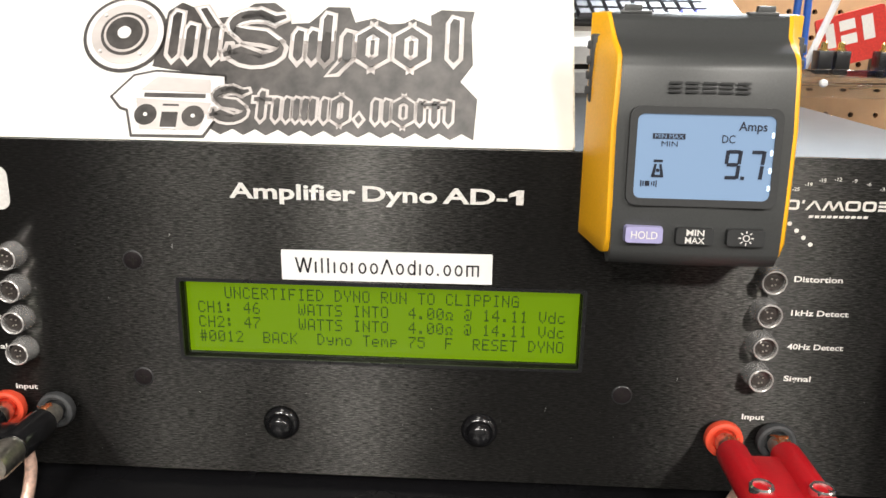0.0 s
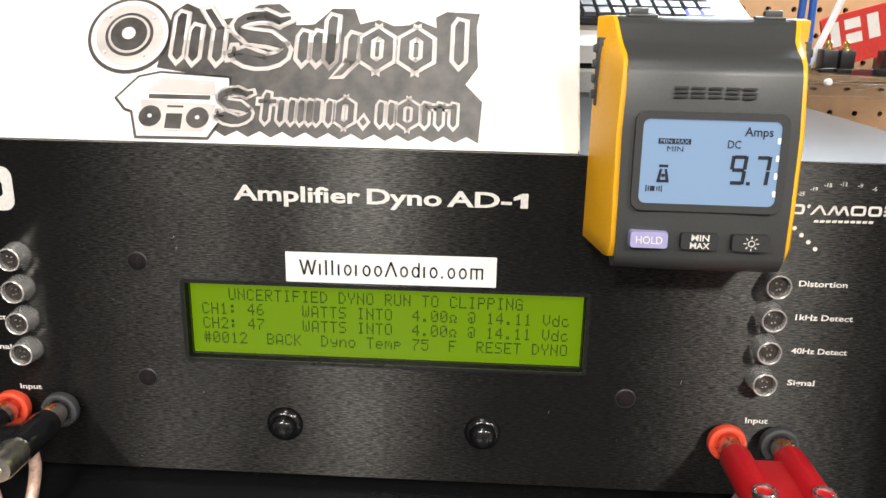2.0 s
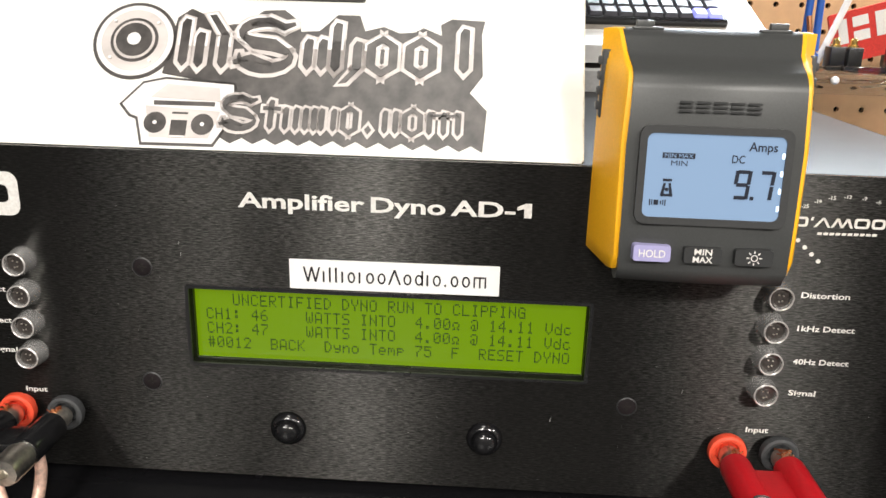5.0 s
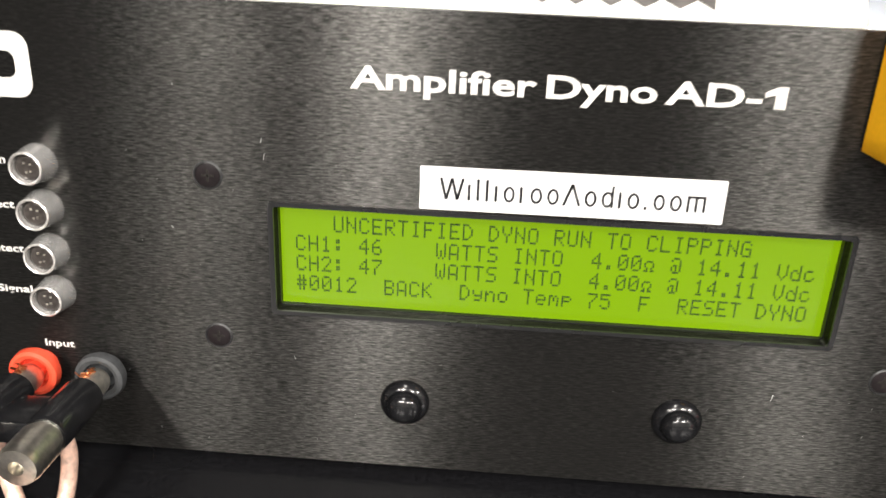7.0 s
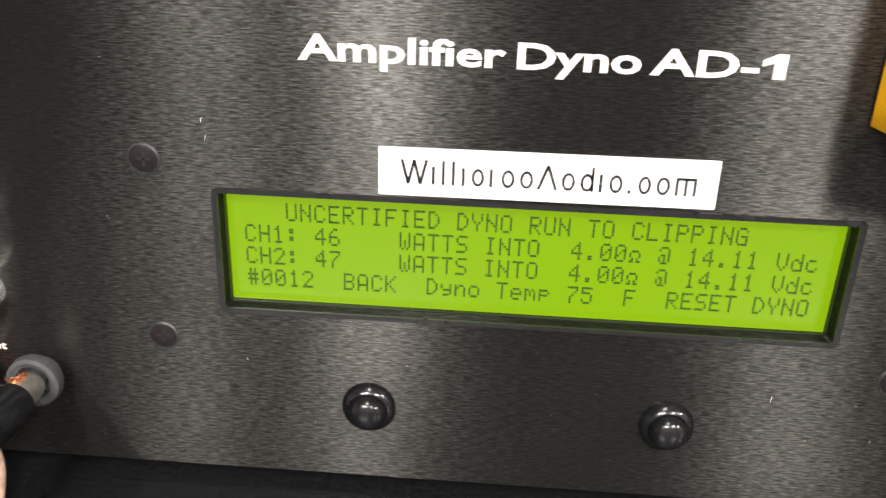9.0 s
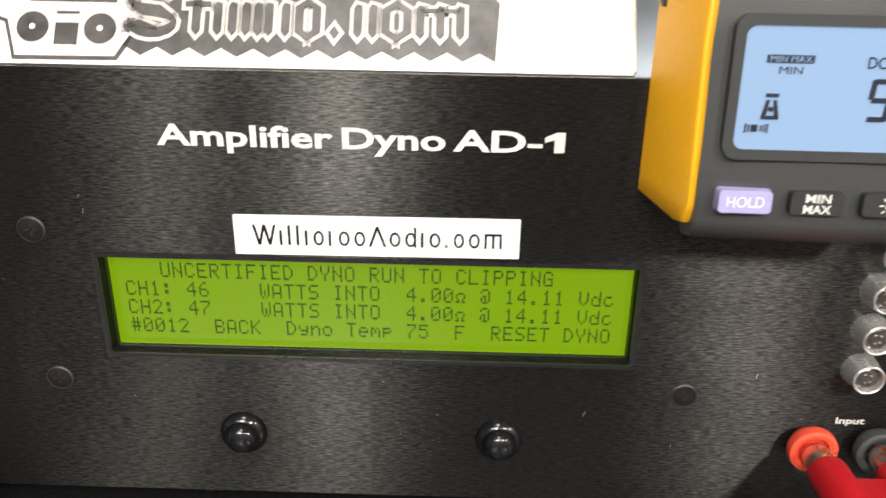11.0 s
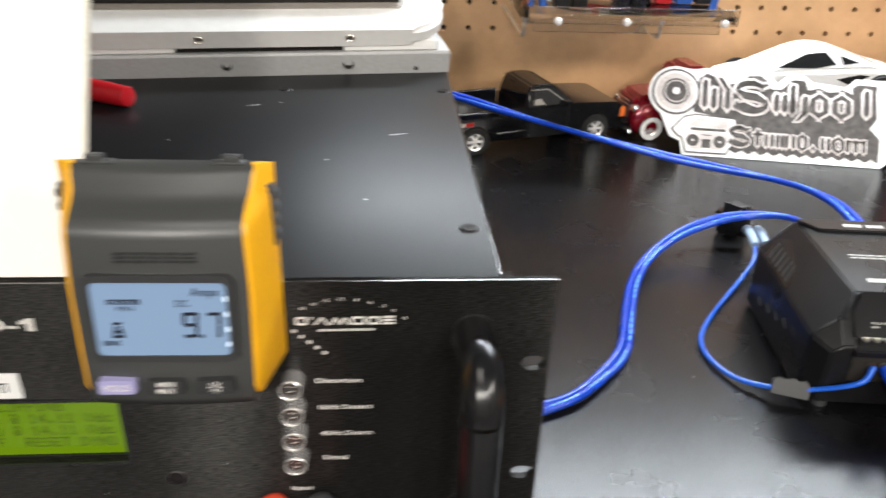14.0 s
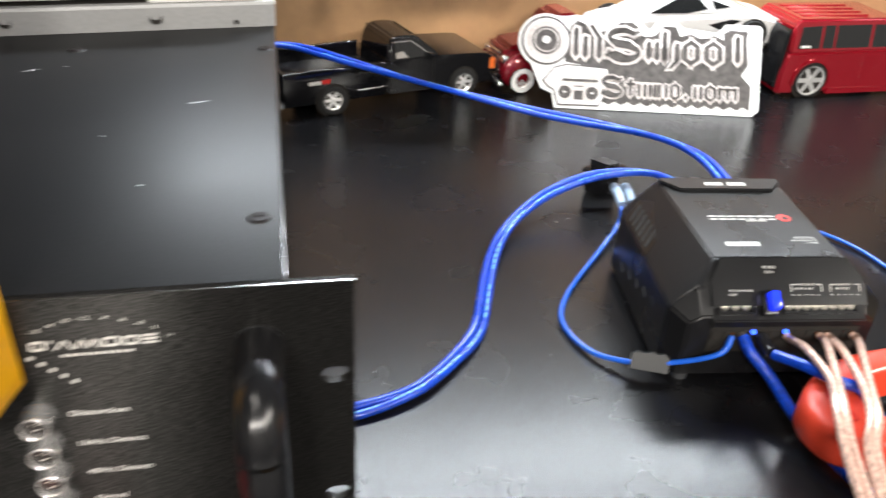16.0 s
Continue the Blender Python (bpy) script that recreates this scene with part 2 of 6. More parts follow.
def smooth_line(pts, n=8):
    p = [Vector(q) for q in pts]
    p = [2 * p[0] - p[1]] + p + [2 * p[-1] - p[-2]]
    out = []
    for i in range(1, len(p) - 2):
        for k in range(n):
            t = k / n
            a, b, c, d = p[i - 1], p[i], p[i + 1], p[i + 2]
            out.append(0.5 * (2 * b + (c - a) * t + (2 * a - 5 * b + 4 * c - d) * t * t + (3 * b - a - 3 * c + d) * t ** 3))
    out.append(p[-2])
    return out


def tube(bm, pts, r, seg=12, n=8, end=None):
    """A round cable along a smooth line; r may run to another radius at its end."""
    line = smooth_line(pts, n)
    up = Vector((0, 0, 1))
    rings = []
    for i, q in enumerate(line):
        d = (line[min(i + 1, len(line) - 1)] - line[max(i - 1, 0)]).normalized()
        side = d.cross(up)
        if side.length < 0.05:
            side = d.cross(Vector((0, 1, 0)))
        side.normalize()
        nup = side.cross(d)
        rr = r if end is None else r + (end - r) * i / (len(line) - 1)
        rings.append([bm.verts.new(q + rr * (math.cos(2 * math.pi * k / seg) * side + math.sin(2 * math.pi * k / seg) * nup)) for k in range(seg)])
    for a, b in zip(rings[:-1], rings[1:]):
        for k in range(seg):
            bm.faces.new((a[k], a[(k + 1) % seg], b[(k + 1) % seg], b[k]))
    bm.faces.new(rings[0][::-1])
    bm.faces.new(rings[-1])
    return bm


def text_mesh(body, bold=0.0, spacing=1.0):
    data = bpy.data.curves.new("words", "FONT")
    data.body, data.offset, data.space_character, data.resolution_u = body, bold, spacing, 3
    ob = new("words", data)
    bpy.context.view_layer.update()
    me = bpy.data.meshes.new_from_object(ob.evaluated_get(bpy.context.evaluated_depsgraph_get()))
    bpy.data.objects.remove(ob)
    return me


H_CAP = max(v.co.y for v in text_mesh("H").vertices)


def words(name, body, x0, x1, base, cap, mat, parent, m, bold=0.0, label="", lift=0.0003):
    """Lettering whose left and right ends, baseline and capital height are given in the plane of m."""
    me = text_mesh(body, bold)
    lo, hi = min(v.co.x for v in me.vertices), max(v.co.x for v in me.vertices)
    for v in me.vertices:
        v.co = m @ Vector((x0 + (v.co.x - lo) / (hi - lo) * (x1 - x0), base + v.co.y * cap / H_CAP, lift))
    me.materials.append(mat)
    me.name = name
    ob = new(name, me)
    ob.parent = parent
    if label:
        tagged(ob, label)
    return ob


def flat(name, outlines, mat, parent, m, lift=0.0003, label=""):
    """Thin printed shapes, each an outline in the plane of m and a piece of its own."""
    ob = None
    for pts in outlines:
        bm = bmesh.new()
        prism(bm, pts, lift * 0.3, lift, m)
        ob = part(name, bm, mat, parent, label)
    return ob


def rect(x0, x1, y0, y1, s=0.0):
    return [(x0, y0), (x1, y0), (x1 + s, y1), (x0 + s, y1)]


FRONT = Matrix(((1, 0, 0, 0), (0, 0, -1, 0), (0, 1, 0, 0), (0, 0, 0, 1)))  # x right, y up, z towards the viewer


def front(y=0.0):
    return Matrix.Translation((0, y, 0)) @ FRONT


SEGS = {"0": "abcdef", "1": "bc", "2": "abged", "7": "abc", "9": "abcfgd", "5": "afgcd", "6": "afgedc", "4": "fgbc"}


def seven(ch, x, y, w, h, t, slant=0.08):
    """Outlines of one seven-segment digit with its lower left corner at x, y."""
    g = t * 0.18
    bars = {
        "a": (t * 0.5 + g, w - t * 0.5 - g, h - t, h), "d": (t * 0.5 + g, w - t * 0.5 - g, 0, t), "g": (t * 0.5 + g, w - t * 0.5 - g, h / 2 - t / 2, h / 2 + t / 2),
        "b": (w - t, w, h / 2 + g, h - g), "c": (w - t, w, g, h / 2 - g), "f": (0, t, h / 2 + g, h - g), "e": (0, t, g, h / 2 - g)}
    return [[(x + px + slant * py, y + py) for px, py in rect(*bars[s])] for s in SEGS[ch]]


# ---- room ----
bm = bmesh.new()
box(bm, -1.3, 1.6, -0.62, 0.574, -0.04, 0.0, 0.003)
bench = part("workbench_top", bm, BENCH)
tagged(bench, "black textured laminate workbench top with scratches and dust", "workbench", kind="structure")
# unseen floor and outer walls are kept dark to limit reflections and bounce
for name, dims, mat in (("floor", (-2.6, 2.6, -3.4, 0.7, -1.0, -0.92), FLOOR), ("ceiling", (-2.6, 2.6, -3.4, 0.7, 1.6, 1.66), WALL),
                        ("wall_west", (-2.7, -2.6, -3.4, 0.7, -0.92, 1.6), WALL), ("wall_east", (2.6, 2.7, -3.4, 0.7, -0.92, 1.6), WALL),
                        ("wall_south", (-2.6, 2.6, -3.5, -3.4, -0.92, 1.6), WALL), ("wall_north", (-2.6, 2.6, 0.6, 0.7, -0.92, 1.6), WALL_DARK)):
    bm = bmesh.new()
    box(bm, *dims)
    tagged(part(name, bm, mat), "plain workshop " + name.split("_")[0] + " closing the room", name.split("_")[0], kind="structure")
# the bench stands on a carcass down to the floor
bm = bmesh.new()
box(bm, -1.25, 1.55, -0.55, 0.56, -0.92, -0.04)
tagged(part("bench_carcass", bm, BLACK), "dark carcass under the workbench top", "carcass", kind="structure")

# pegboard: drilled field behind the model cars, plain sheet around it
bm = bmesh.new()
P0, PZ, PITCH, NX, NZ = 0.267 - 0.0127, 0.0925 - 0.0127, 0.0254, 28, 9
for i in range(-3, NX - 3):
    for k in range(NZ):
        cx, cz = P0 + PITCH * (i + 0.5), PZ + PITCH * (k + 0.5)
        h = PITCH / 2
        sq = [(cx + a * h, cz + b * h) for a, b in ((1, 0), (1, 1), (0, 1), (-1, 1), (-1, 0), (-1, -1), (0, -1), (1, -1))]
        ci = [(cx + 0.0028 * math.cos(a * math.pi / 4), cz + 0.0028 * math.sin(a * math.pi / 4)) for a in range(8)]
        o = [bm.verts.new((x, 0.574, z)) for x, z in sq]
        c = [bm.verts.new((x, 0.574, z)) for x, z in ci]
        d = [bm.verts.new((x, 0.580, z)) for x, z in ci]
        for a in range(8):
            b = (a + 1) % 8
            bm.faces.new((o[a], o[b], c[b], c[a]))
            bm.faces.new((c[a], c[b], d[b], d[a]))
bmesh.ops.remove_doubles(bm, verts=bm.verts[:], dist=1e-5)
XL, XR, ZL, ZR = P0 - 3 * PITCH, P0 + (NX - 3) * PITCH, PZ, PZ + NZ * PITCH
for x0, x1, z0, z1 in ((-1.3, XL, 0, 0.320), (XR, 1.0, 0, 0.320), (XL, XR, ZR, 0.320), (XL, XR, 0, ZL)):
    box(bm, x0, x1, 0.574, 0.580, z0, z1)
peg = part("pegboard", bm, PEG)
tagged(peg, "tan hardboard pegboard with rows of drilled holes behind the bench", "pegboard", kind="structure")
# added near-black sheet gives the drilled holes their shade
bm = bmesh.new()
box(bm, -1.3, 1.0, 0.5805, 0.583, 0, 0.320)
tagged(part("pegboard_backing", bm, HOLE), "near-black sheet for the shade behind the drilled pegboard", "backing", kind="structure")

# ---- rack-mount amplifier tester ----
ZT, ZB = 0.136, 0.0035
tester = thing("rack_tester", "black brushed rack-mount tester with lit green display on the bench", "tester", pose(0, 0, 0))
bm = bmesh.new()
slots = [rounded(0.2303, 0.2397, z - 0.0034, z + 0.0034, 0.0033) for z in (0.0985, 0.0415)]
holed(bm, rect(-0.2413, 0.2413, ZB, ZT), [rounded(-0.0757, 0.0757, 0.0532, 0.0838, 0.0008, 2)] + slots, 0.0, 0.0032, front(0.0032))
panel = part("front_panel", bm, BRUSHED, tester, "black brushed aluminium front panel", sharp=20)
bm = bmesh.new()
box(bm, -0.2195, 0.2195, 0.0120, 0.465, 0.0045, 0.1345, 0.0012)
for sx in (-0.2170, 0.2170):
    box(bm, sx - 0.0024, sx + 0.0024, 0.0034, 0.0118, 0.0046, 0.1340)
box(bm, -0.2190, 0.2190, 0.0034, 0.0118, 0.0046, 0.0070)
case = part("case", bm, SATIN, tester, "satin black steel case")
# folded lid edge and its screws
bm = bmesh.new()
box(bm, -0.2203, 0.2203, 0.0036, 0.466, 0.1335, 0.1355, 0.0008)
lid = part("lid", bm, SATIN, case)


# pale strips stand for the light that the folded and chamfered edges catch
for nm, parent, d in (("bare_edge", lid, (0.2203, 0.2206, 0.006, 0.465, 0.1340, 0.1353)), ("bare_edge", panel, (-0.2412, 0.2412, 0.0001, 0.0007, 0.1360, 0.1362)), ("bare_edge", panel, (0.2413, 0.2415, 0.0001, 0.0007, 0.0036, 0.1359))):
    bm = bmesh.new()
    box(bm, *d)
    part(nm, bm, EDGE_GLINT, parent, "pale metal strip standing for light caught on the edge")


def screw(name, parent, m, r=0.0031, mat=BLACK_STEEL, flush=True):
    bm = bmesh.new()
    lathe(bm, [(0, 0.0003 if flush else 0.0012), (r * 0.88, 0.0003 if flush else 0.0010), (r, 0.0001 if flush else 0.0005), (r, 0)], m, 20)
    ob = part(name, bm, mat, parent)
    ring = bmesh.new()
    lathe(ring, [(r * 1.02, 0.0001), (r * 1.05, 0.0004), (r * 1.15, 0.0002), (r * 1.18, 0)], m, 20)
    part("countersink", ring, METER_DARK, ob)
    flat("cross_slot", [rect(-r * 0.5, r * 0.5, -r * 0.09, r * 0.09), rect(-r * 0.09, r * 0.09, -r * 0.5, r * 0.5)], HOLE, ob, m, 0.0004 if flush else 0.0013)
    return ob


for sx, sy in ((0.2125, 0.042), (0.2150, 0.225), (0.12, 0.225), (0.02, 0.225)):
    screw("lid_screw", lid, Matrix.Translation((sx, sy, 0.1355)), 0.0036, BLACK_STEEL, False)
# line of ventilation pricks along the foot and the head of the case's side
bm = bmesh.new()
for k in range(58):
    for z in (0.012, 0.126):
        box(bm, 0.2194, 0.2198, 0.02 + 0.0075 * k, 0.0215 + 0.0075 * k, z, z + 0.0012)
tagged(part("side_stitching", bm, RUBBER, case), kind="stuff")
for sx, sz in ((-0.093, 0.0913), (-0.093, 0.0437), (0.093, 0.0432)):
    screw("panel_screw", panel, front(0.0) @ Matrix.Translation((sx, sz, 0)), 0.0034)
screw("panel_screw", panel, front(0.0) @ Matrix.Translation((0.2, 0.0235, 0)), 0.0034)

# display: recessed well, glass, characters
display = part("display_well", holed(bmesh.new(), rounded(-0.0785, 0.0785, 0.050, 0.0868, 0.001, 2), [rounded(-0.0756, 0.0756, 0.0533, 0.0837, 0.0008, 2)], 0, 0.0045, front(0.0082)), BLACK, tester, "black display surround")
bm = bmesh.new()
box(bm, -0.0752, 0.0752, 0.0047, 0.0075, 0.0536, 0.0834)
screen = part("screen", bm, LCD_GREEN, display, "lit yellow-green character screen")
part("lip", holed(bmesh.new(), rounded(-0.0772, 0.0772, 0.0520, 0.0851, 0.0012, 3), [rounded(-0.0757, 0.0757, 0.0532, 0.0838, 0.0008, 3)], 0, 0.0007, front(0)), BLACK, display)
GLYPHS = dict(zip("UNCERTIFDYOPLGWAS BK", (
    "HHHHHHE HHPLJHH EHGGGHE VGGUGGV UHHUKIH V444444 E44444E VGGUGGG SIHHHIS HHHA444 EHHHHHE UHHUGGG GGGGGGV EHGNHHF HHHLLLA EHHHVHH FGGE11U 0000000 UHHUHHU HIKOKIH").split()))
GLYPHS.update(dict(zip("H1:46270.@#5", ("HHHVHHH 4C4444E 0CC0CC0 26AIV22 68GUHHE EH1248V V124888 EHJLPHE 00000CC EH1DLLE AAVAVAA VGU11HE").split())))
GLYPHS.update(dict(zip("Vdcynoemp~", ("HHHHHA4 11DJHHF 00EGGHE 00HHF1E 00MPHHH 00EHHHE 00EHVGE 00QLLHH 00UHUGG 00EHHAR").split())))
ROWS_OF_TEXT = ("   UNCERTIFIED DYNO RUN TO CLIPPING", "CH1: 46    WATTS INTO  4.00~ @ 14.11 Vdc", "CH2: 47    WATTS INTO  4.00~ @ 14.11 Vdc", "#0012  BACK  Dyno Temp 75  F  RESET DYNO")
DIGITS = "0123456789ABCDEFGHIJKLMNOPQRSTUV"
for r, line in enumerate(ROWS_OF_TEXT):
    bm = bmesh.new()
    for col, ch in enumerate(line):
        for gy, code in enumerate(GLYPHS[ch]):
            for gx in range(5):
                if DIGITS.index(code) >> (4 - gx) & 1:
                    x, z = -0.0710 + 0.00355 * col + 0.00056 * gx, 0.0803 - 0.0060 * r - 0.00068 * gy
                    vs = [bm.verts.new((x + a, 0.00455, z + b)) for a, b in ((0, 0), (0.00049, 0), (0.00049, -0.00058), (0, -0.00058))]
                    bm.faces.new(vs)
    tagged(part("text_line", bm, LCD_INK, screen), kind="stuff")

# push buttons
for bx in (-0.039, 0.039):
    bm = bmesh.new()
    m = front(0) @ Matrix.Translation((bx, 0.0262, 0))
    lathe(bm, [(0.0071, 0), (0.0072, 0.0007), (0.0069, 0.0016), (0.0061, 0.0027), (0.0053, 0.0031), (0.0050, 0.0029)], m, 36)
    button = part("push_button", bm, BLACK_GLOSS, tester, "round gloss-black push button")
    bm = bmesh.new()
    lathe(bm, [(0.0049, 0.0020), (0.0048, 0.0038), (0.0044, 0.0050), (0.0036, 0.0058), (0.0024, 0.0063), (0.0011, 0.0065), (0, 0.0066)], m, 32)
    part("plunger", bm, BLACK_GLOSS, button, sharp=60)

# indicator lamps, in their chrome collars
for lx in (0.142, -0.139):
    for lz in (0.0922, 0.0795, 0.0668, 0.0541):
        bm = bmesh.new()
        m = front(0) @ Matrix.Translation((lx, lz, 0))
        lathe(bm, [(0.0053, 0), (0.0053, 0.0007), (0.0045, 0.0062), (0.0043, 0.0067), (0.0040, 0.0066), (0.0038, 0.0058), (0.0035, 0.0030), (0, 0.0026)], m, 24)
        lamp = part("indicator_lamp", bm, LAMP_CHROME, tester, "unlit indicator lamp in a chrome collar", sharp=9)
        bm = bmesh.new()
        lathe(bm, [(0.0036, 0.0032), (0.0036, 0.0050), (0.0027, 0.0056), (0.0013, 0.0054), (0, 0.0056)], m, 18)
        part("lens", bm, LENS, lamp)
        # an added ring carries the bright highlight along the collar's rim
        bm = bmesh.new()
        lathe(bm, [(0.0044, 0.0060), (0.0045, 0.0067), (0.0042, 0.0070), (0.0039, 0.0067), (0.0039, 0.0060)], m, 24)
        part("bright_rim", bm, RIM_METAL, lamp, "bright ring for the highlight on the rim")
        bm = bmesh.new()
        for dx, dz in ((-0.0008, 0.0012), (0.0009, 0.0009), (-0.0004, -0.0013), (0.0007, -0.0010)):
            box(bm, dx - 0.0003, dx + 0.0003, dz - 0.00025, dz + 0.00025, 0.0050, 0.0058, 0.0001, 1, m=m)
        part("lamp_die", bm, NICKEL, lamp)

# binding posts
for jx, jz, ring in ((0.1315, 0.0290, RED_RING), (0.1510, 0.0290, RUBBER), (-0.1465, 0.0305, RED_RING), (-0.1270, 0.0305, RUBBER)):
    m = front(0) @ Matrix.Translation((jx, jz, 0))
    bm = bmesh.new()
    lathe(bm, [(0.0046, 0), (0.0046, 0.003), (0.0068, 0.003), (0.0073, 0.0042), (0.0070, 0.0064), (0.0060, 0.0068), (0.0047, 0.0062), (0.0044, 0.0030), (0.0026, 0.0030), (0.0026, 0.0062), (0.0018, 0.0064), (0, 0.0062)], m, 32)
    part("binding_post", bm, ring, tester, "red binding post" if ring is RED_RING else "dark grey binding post")

# handle on the front
bm = bmesh.new()
tube(bm, [(0.211, 0.0, 0.1135), (0.211, -0.012, 0.1145), (0.211, -0.024, 0.1135), (0.211, -0.0315, 0.106), (0.211, -0.033, 0.095), (0.211, -0.033, 0.068), (0.211, -0.033, 0.042), (0.211, -0.0315, 0.031), (0.211, -0.024, 0.0235), (0.211, -0.012, 0.0225), (0.211, 0.0, 0.0235)], 0.0078, 20, 8)
handle = part("handle", bm, HANDLE_BLACK, tester, "satin-black bow handle")
for hz in (0.1135, 0.0235):
    bm = bmesh.new()
    lathe(bm, [(0.0066, 0), (0.0080, 0.0), (0.0082, 0.0008), (0.0066, 0.0014)], front(0) @ Matrix.Translation((0.211, hz, 0)), 28)
    part("ferrule", bm, BLACK, handle)

# printing on the front
for body, x0, x1 in (("Amplifier", -0.0548, -0.0083), ("Dyno", -0.0059, 0.0212), ("AD-", 0.0231, 0.0464)):
    words("title_print", body, x0, x1, 0.1165, 0.0054, WHITE_INK, panel, front(), 0.024)
flat("title_print", [[(0.0495, 0.1165), (0.0522, 0.1165), (0.0522, 0.1219), (0.0500, 0.1219), (0.0470, 0.1205), (0.0470, 0.1192), (0.0495, 0.1199)]], WHITE_INK, panel, front())
for x0, x1, z, body in ((0.1512, 0.1685, 0.0915, "Distortion"), (0.1518, 0.1725, 0.0785, "1kHz Detect"), (0.1522, 0.1725, 0.0652, "40Hz Detect"), (0.1525, 0.1625, 0.0523, "Signal"), (0.1390, 0.1475, 0.0358, "Input"),
                        (-0.1450, -0.1362, 0.0373, "Input"), (-0.1655, -0.1480, 0.0922, "Distortion"), (-0.1690, -0.1475, 0.0795, "1kHz Detect"), (-0.1690, -0.1468, 0.0665, "40Hz Detect"), (-0.1565, -0.1462, 0.0541, "Signal")):
    words("caption_print", body, x0, x1, z - 0.0006, 0.0021, WHITE_INK, panel, front(), 0.02)
# maker's mark: broad angular shapes and a fine line under it
def leaning(xa, xb, w=0.0009):
    return [(xa, 0.1176), (xa + w, 0.1176), (xb + w, 0.1210), (xb, 0.1210)]


flat("maker_mark", [leaning(0.1513, 0.1540), leaning(0.1562, 0.1540), leaning(0.1572, 0.1590), leaning(0.1606, 0.1590), leaning(0.1606, 0.1624), leaning(0.1640, 0.1624), rect(0.1500, 0.1508, 0.1200, 0.1212, 0.0003)]
     + [rect(0.1766, 0.1812, z, z + 0.0008, 0.0001) for z in (0.1177, 0.1191, 0.1205)], WHITE_INK, panel, front())
for x0, x1 in ((0.1448, 0.1492), (0.1652, 0.1704), (0.1712, 0.1758)):
    part("maker_mark", holed(bmesh.new(), rounded(x0, x1, 0.1176, 0.1212, 0.0010, 3), [rounded(x0 + 0.0009, x1 - 0.0009, 0.1184, 0.1204, 0.0005, 3)], 0.0001, 0.0003, front()), WHITE_INK, panel)
flat("maker_line", [rect(0.1530 + 0.0021 * k, 0.1530 + 0.0021 * k + 0.0015, 0.1148 + 0.00002 * k, 0.1157 + 0.00002 * k, 0.0002) for k in range(10)], WHITE_INK, panel, front())
for x, z, body in ((0.1472, 0.1250, "-25"), (0.1514, 0.1268, "-19"), (0.1560, 0.1283, "-15"), (0.1613, 0.1288, "-12"), (0.1670, 0.1284, "-9"), (0.1720, 0.1274, "-6"), (0.1768, 0.1257, "-3"), (0.1808, 0.1236, "0"), (0.1846, 0.1203, "+3")):
    half = 0.00042 * len(body)
    words("scale_print", body, x - half, x + half, z - 0.0006, 0.0013, WHITE_INK, panel, front(), 0.01)
flat("scale_dot", [disc(0.1440 + 0.00275 * k, 0.1150 - 0.0025 * k, 0.0008, 14) for k in range(5)], WHITE_INK, panel, front())
# large rounded badge print at the far end of the panel
part("badge_print", holed(bmesh.new(), rounded(-0.162, -0.1372, 0.1095, 0.1262, 0.004, 5), [rounded(-0.158, -0.1412, 0.1145, 0.1213, 0.0022, 4)], 0.0001, 0.0003, front()), WHITE_INK, panel)

# ---- white label above the display ----
m = Matrix.Translation((0.0027, 0, 0.0917)) @ Euler((0, radians(-0.3), 0)).to_matrix().to_4x4() @ front()
sticker = thing("name_label", "white paper label with black lettering stuck above the display", "label")
bm = bmesh.new()
prism(bm, rounded(-0.0392, 0.0392, -0.0058, 0.0058, 0.0003, 2), 0.0, 0.0004, m)
part("paper", bm, LABEL_WHITE, sticker)
# web address, as strokes of its size
LETTERS = ((1.9, 0), (0.35, 1), (0.35, 2), (0.35, 2), (0.35, 1), (0.95, 3), (0.5, 4), (1.0, 3), (1.0, 5), (1.35, 6), (1.0, 5), (1.0, 7), (0.35, 1), (1.0, 3), (0.35, 8), (0.95, 3), (1.0, 3), (1.55, 9))
total = sum(w for w, k in LETTERS) + 0.42 * (len(LETTERS) - 1)
unit, cap, xh, st = 0.0680 / total, 0.0058, 0.0043, 0.00062
shapes, rings_, x, b = [], [], -0.0337, -0.0028


def slant(xa, ya, xb, yb, w):
    return [(xa - w / 2, ya), (xa + w / 2, ya), (xb + w / 2, yb), (xb - w / 2, yb)]


for w, k in LETTERS:
    w *= unit
    tall = cap if k in (0, 2, 6, 7) else (st * 1.3 if k == 8 else xh)
    if k == 8 or w <= 3 * st:
        shapes.append(rect(x, x + st * 1.1, b, b + tall))
    elif k == 0:
        shapes += [slant(x + w * q / 4, b if q % 2 else b + tall, x + w * (q + 1) / 4, b + tall if q % 2 else b, st * 1.15) for q in range(4)]
    elif k == 6:
        shapes += [slant(x, b, x + w / 2, b + tall, st * 1.15), slant(x + w, b, x + w / 2, b + tall, st * 1.15)]
    elif k == 9:
        shapes += [rect(x, x + st, b, b + tall), rect(x + w / 2 - st / 2, x + w / 2 + st / 2, b, b + tall), rect(x + w - st, x + w, b, b + tall), rect(x + st, x + w - st, b + tall - st, b + tall)]
    else:
        rings_.append([[(x + w / 2 + (w / 2 - d) * math.cos(math.pi * q / 10), b + xh / 2 + (xh / 2 - d) * math.sin(math.pi * q / 10)) for q in range(20)] for d in (0, st)])
        if k == 7:
            shapes.append(rect(x + w - st, x + w, b, b + tall))
    x += w + 0.42 * unit
flat("letter_stroke", shapes, BLACK_INK, sticker, m, 0.0006)
for outer, inner in rings_:
    part("letter_stroke", holed(bmesh.new(), outer, [inner], 0.0002, 0.0006, m), BLACK_INK, sticker)

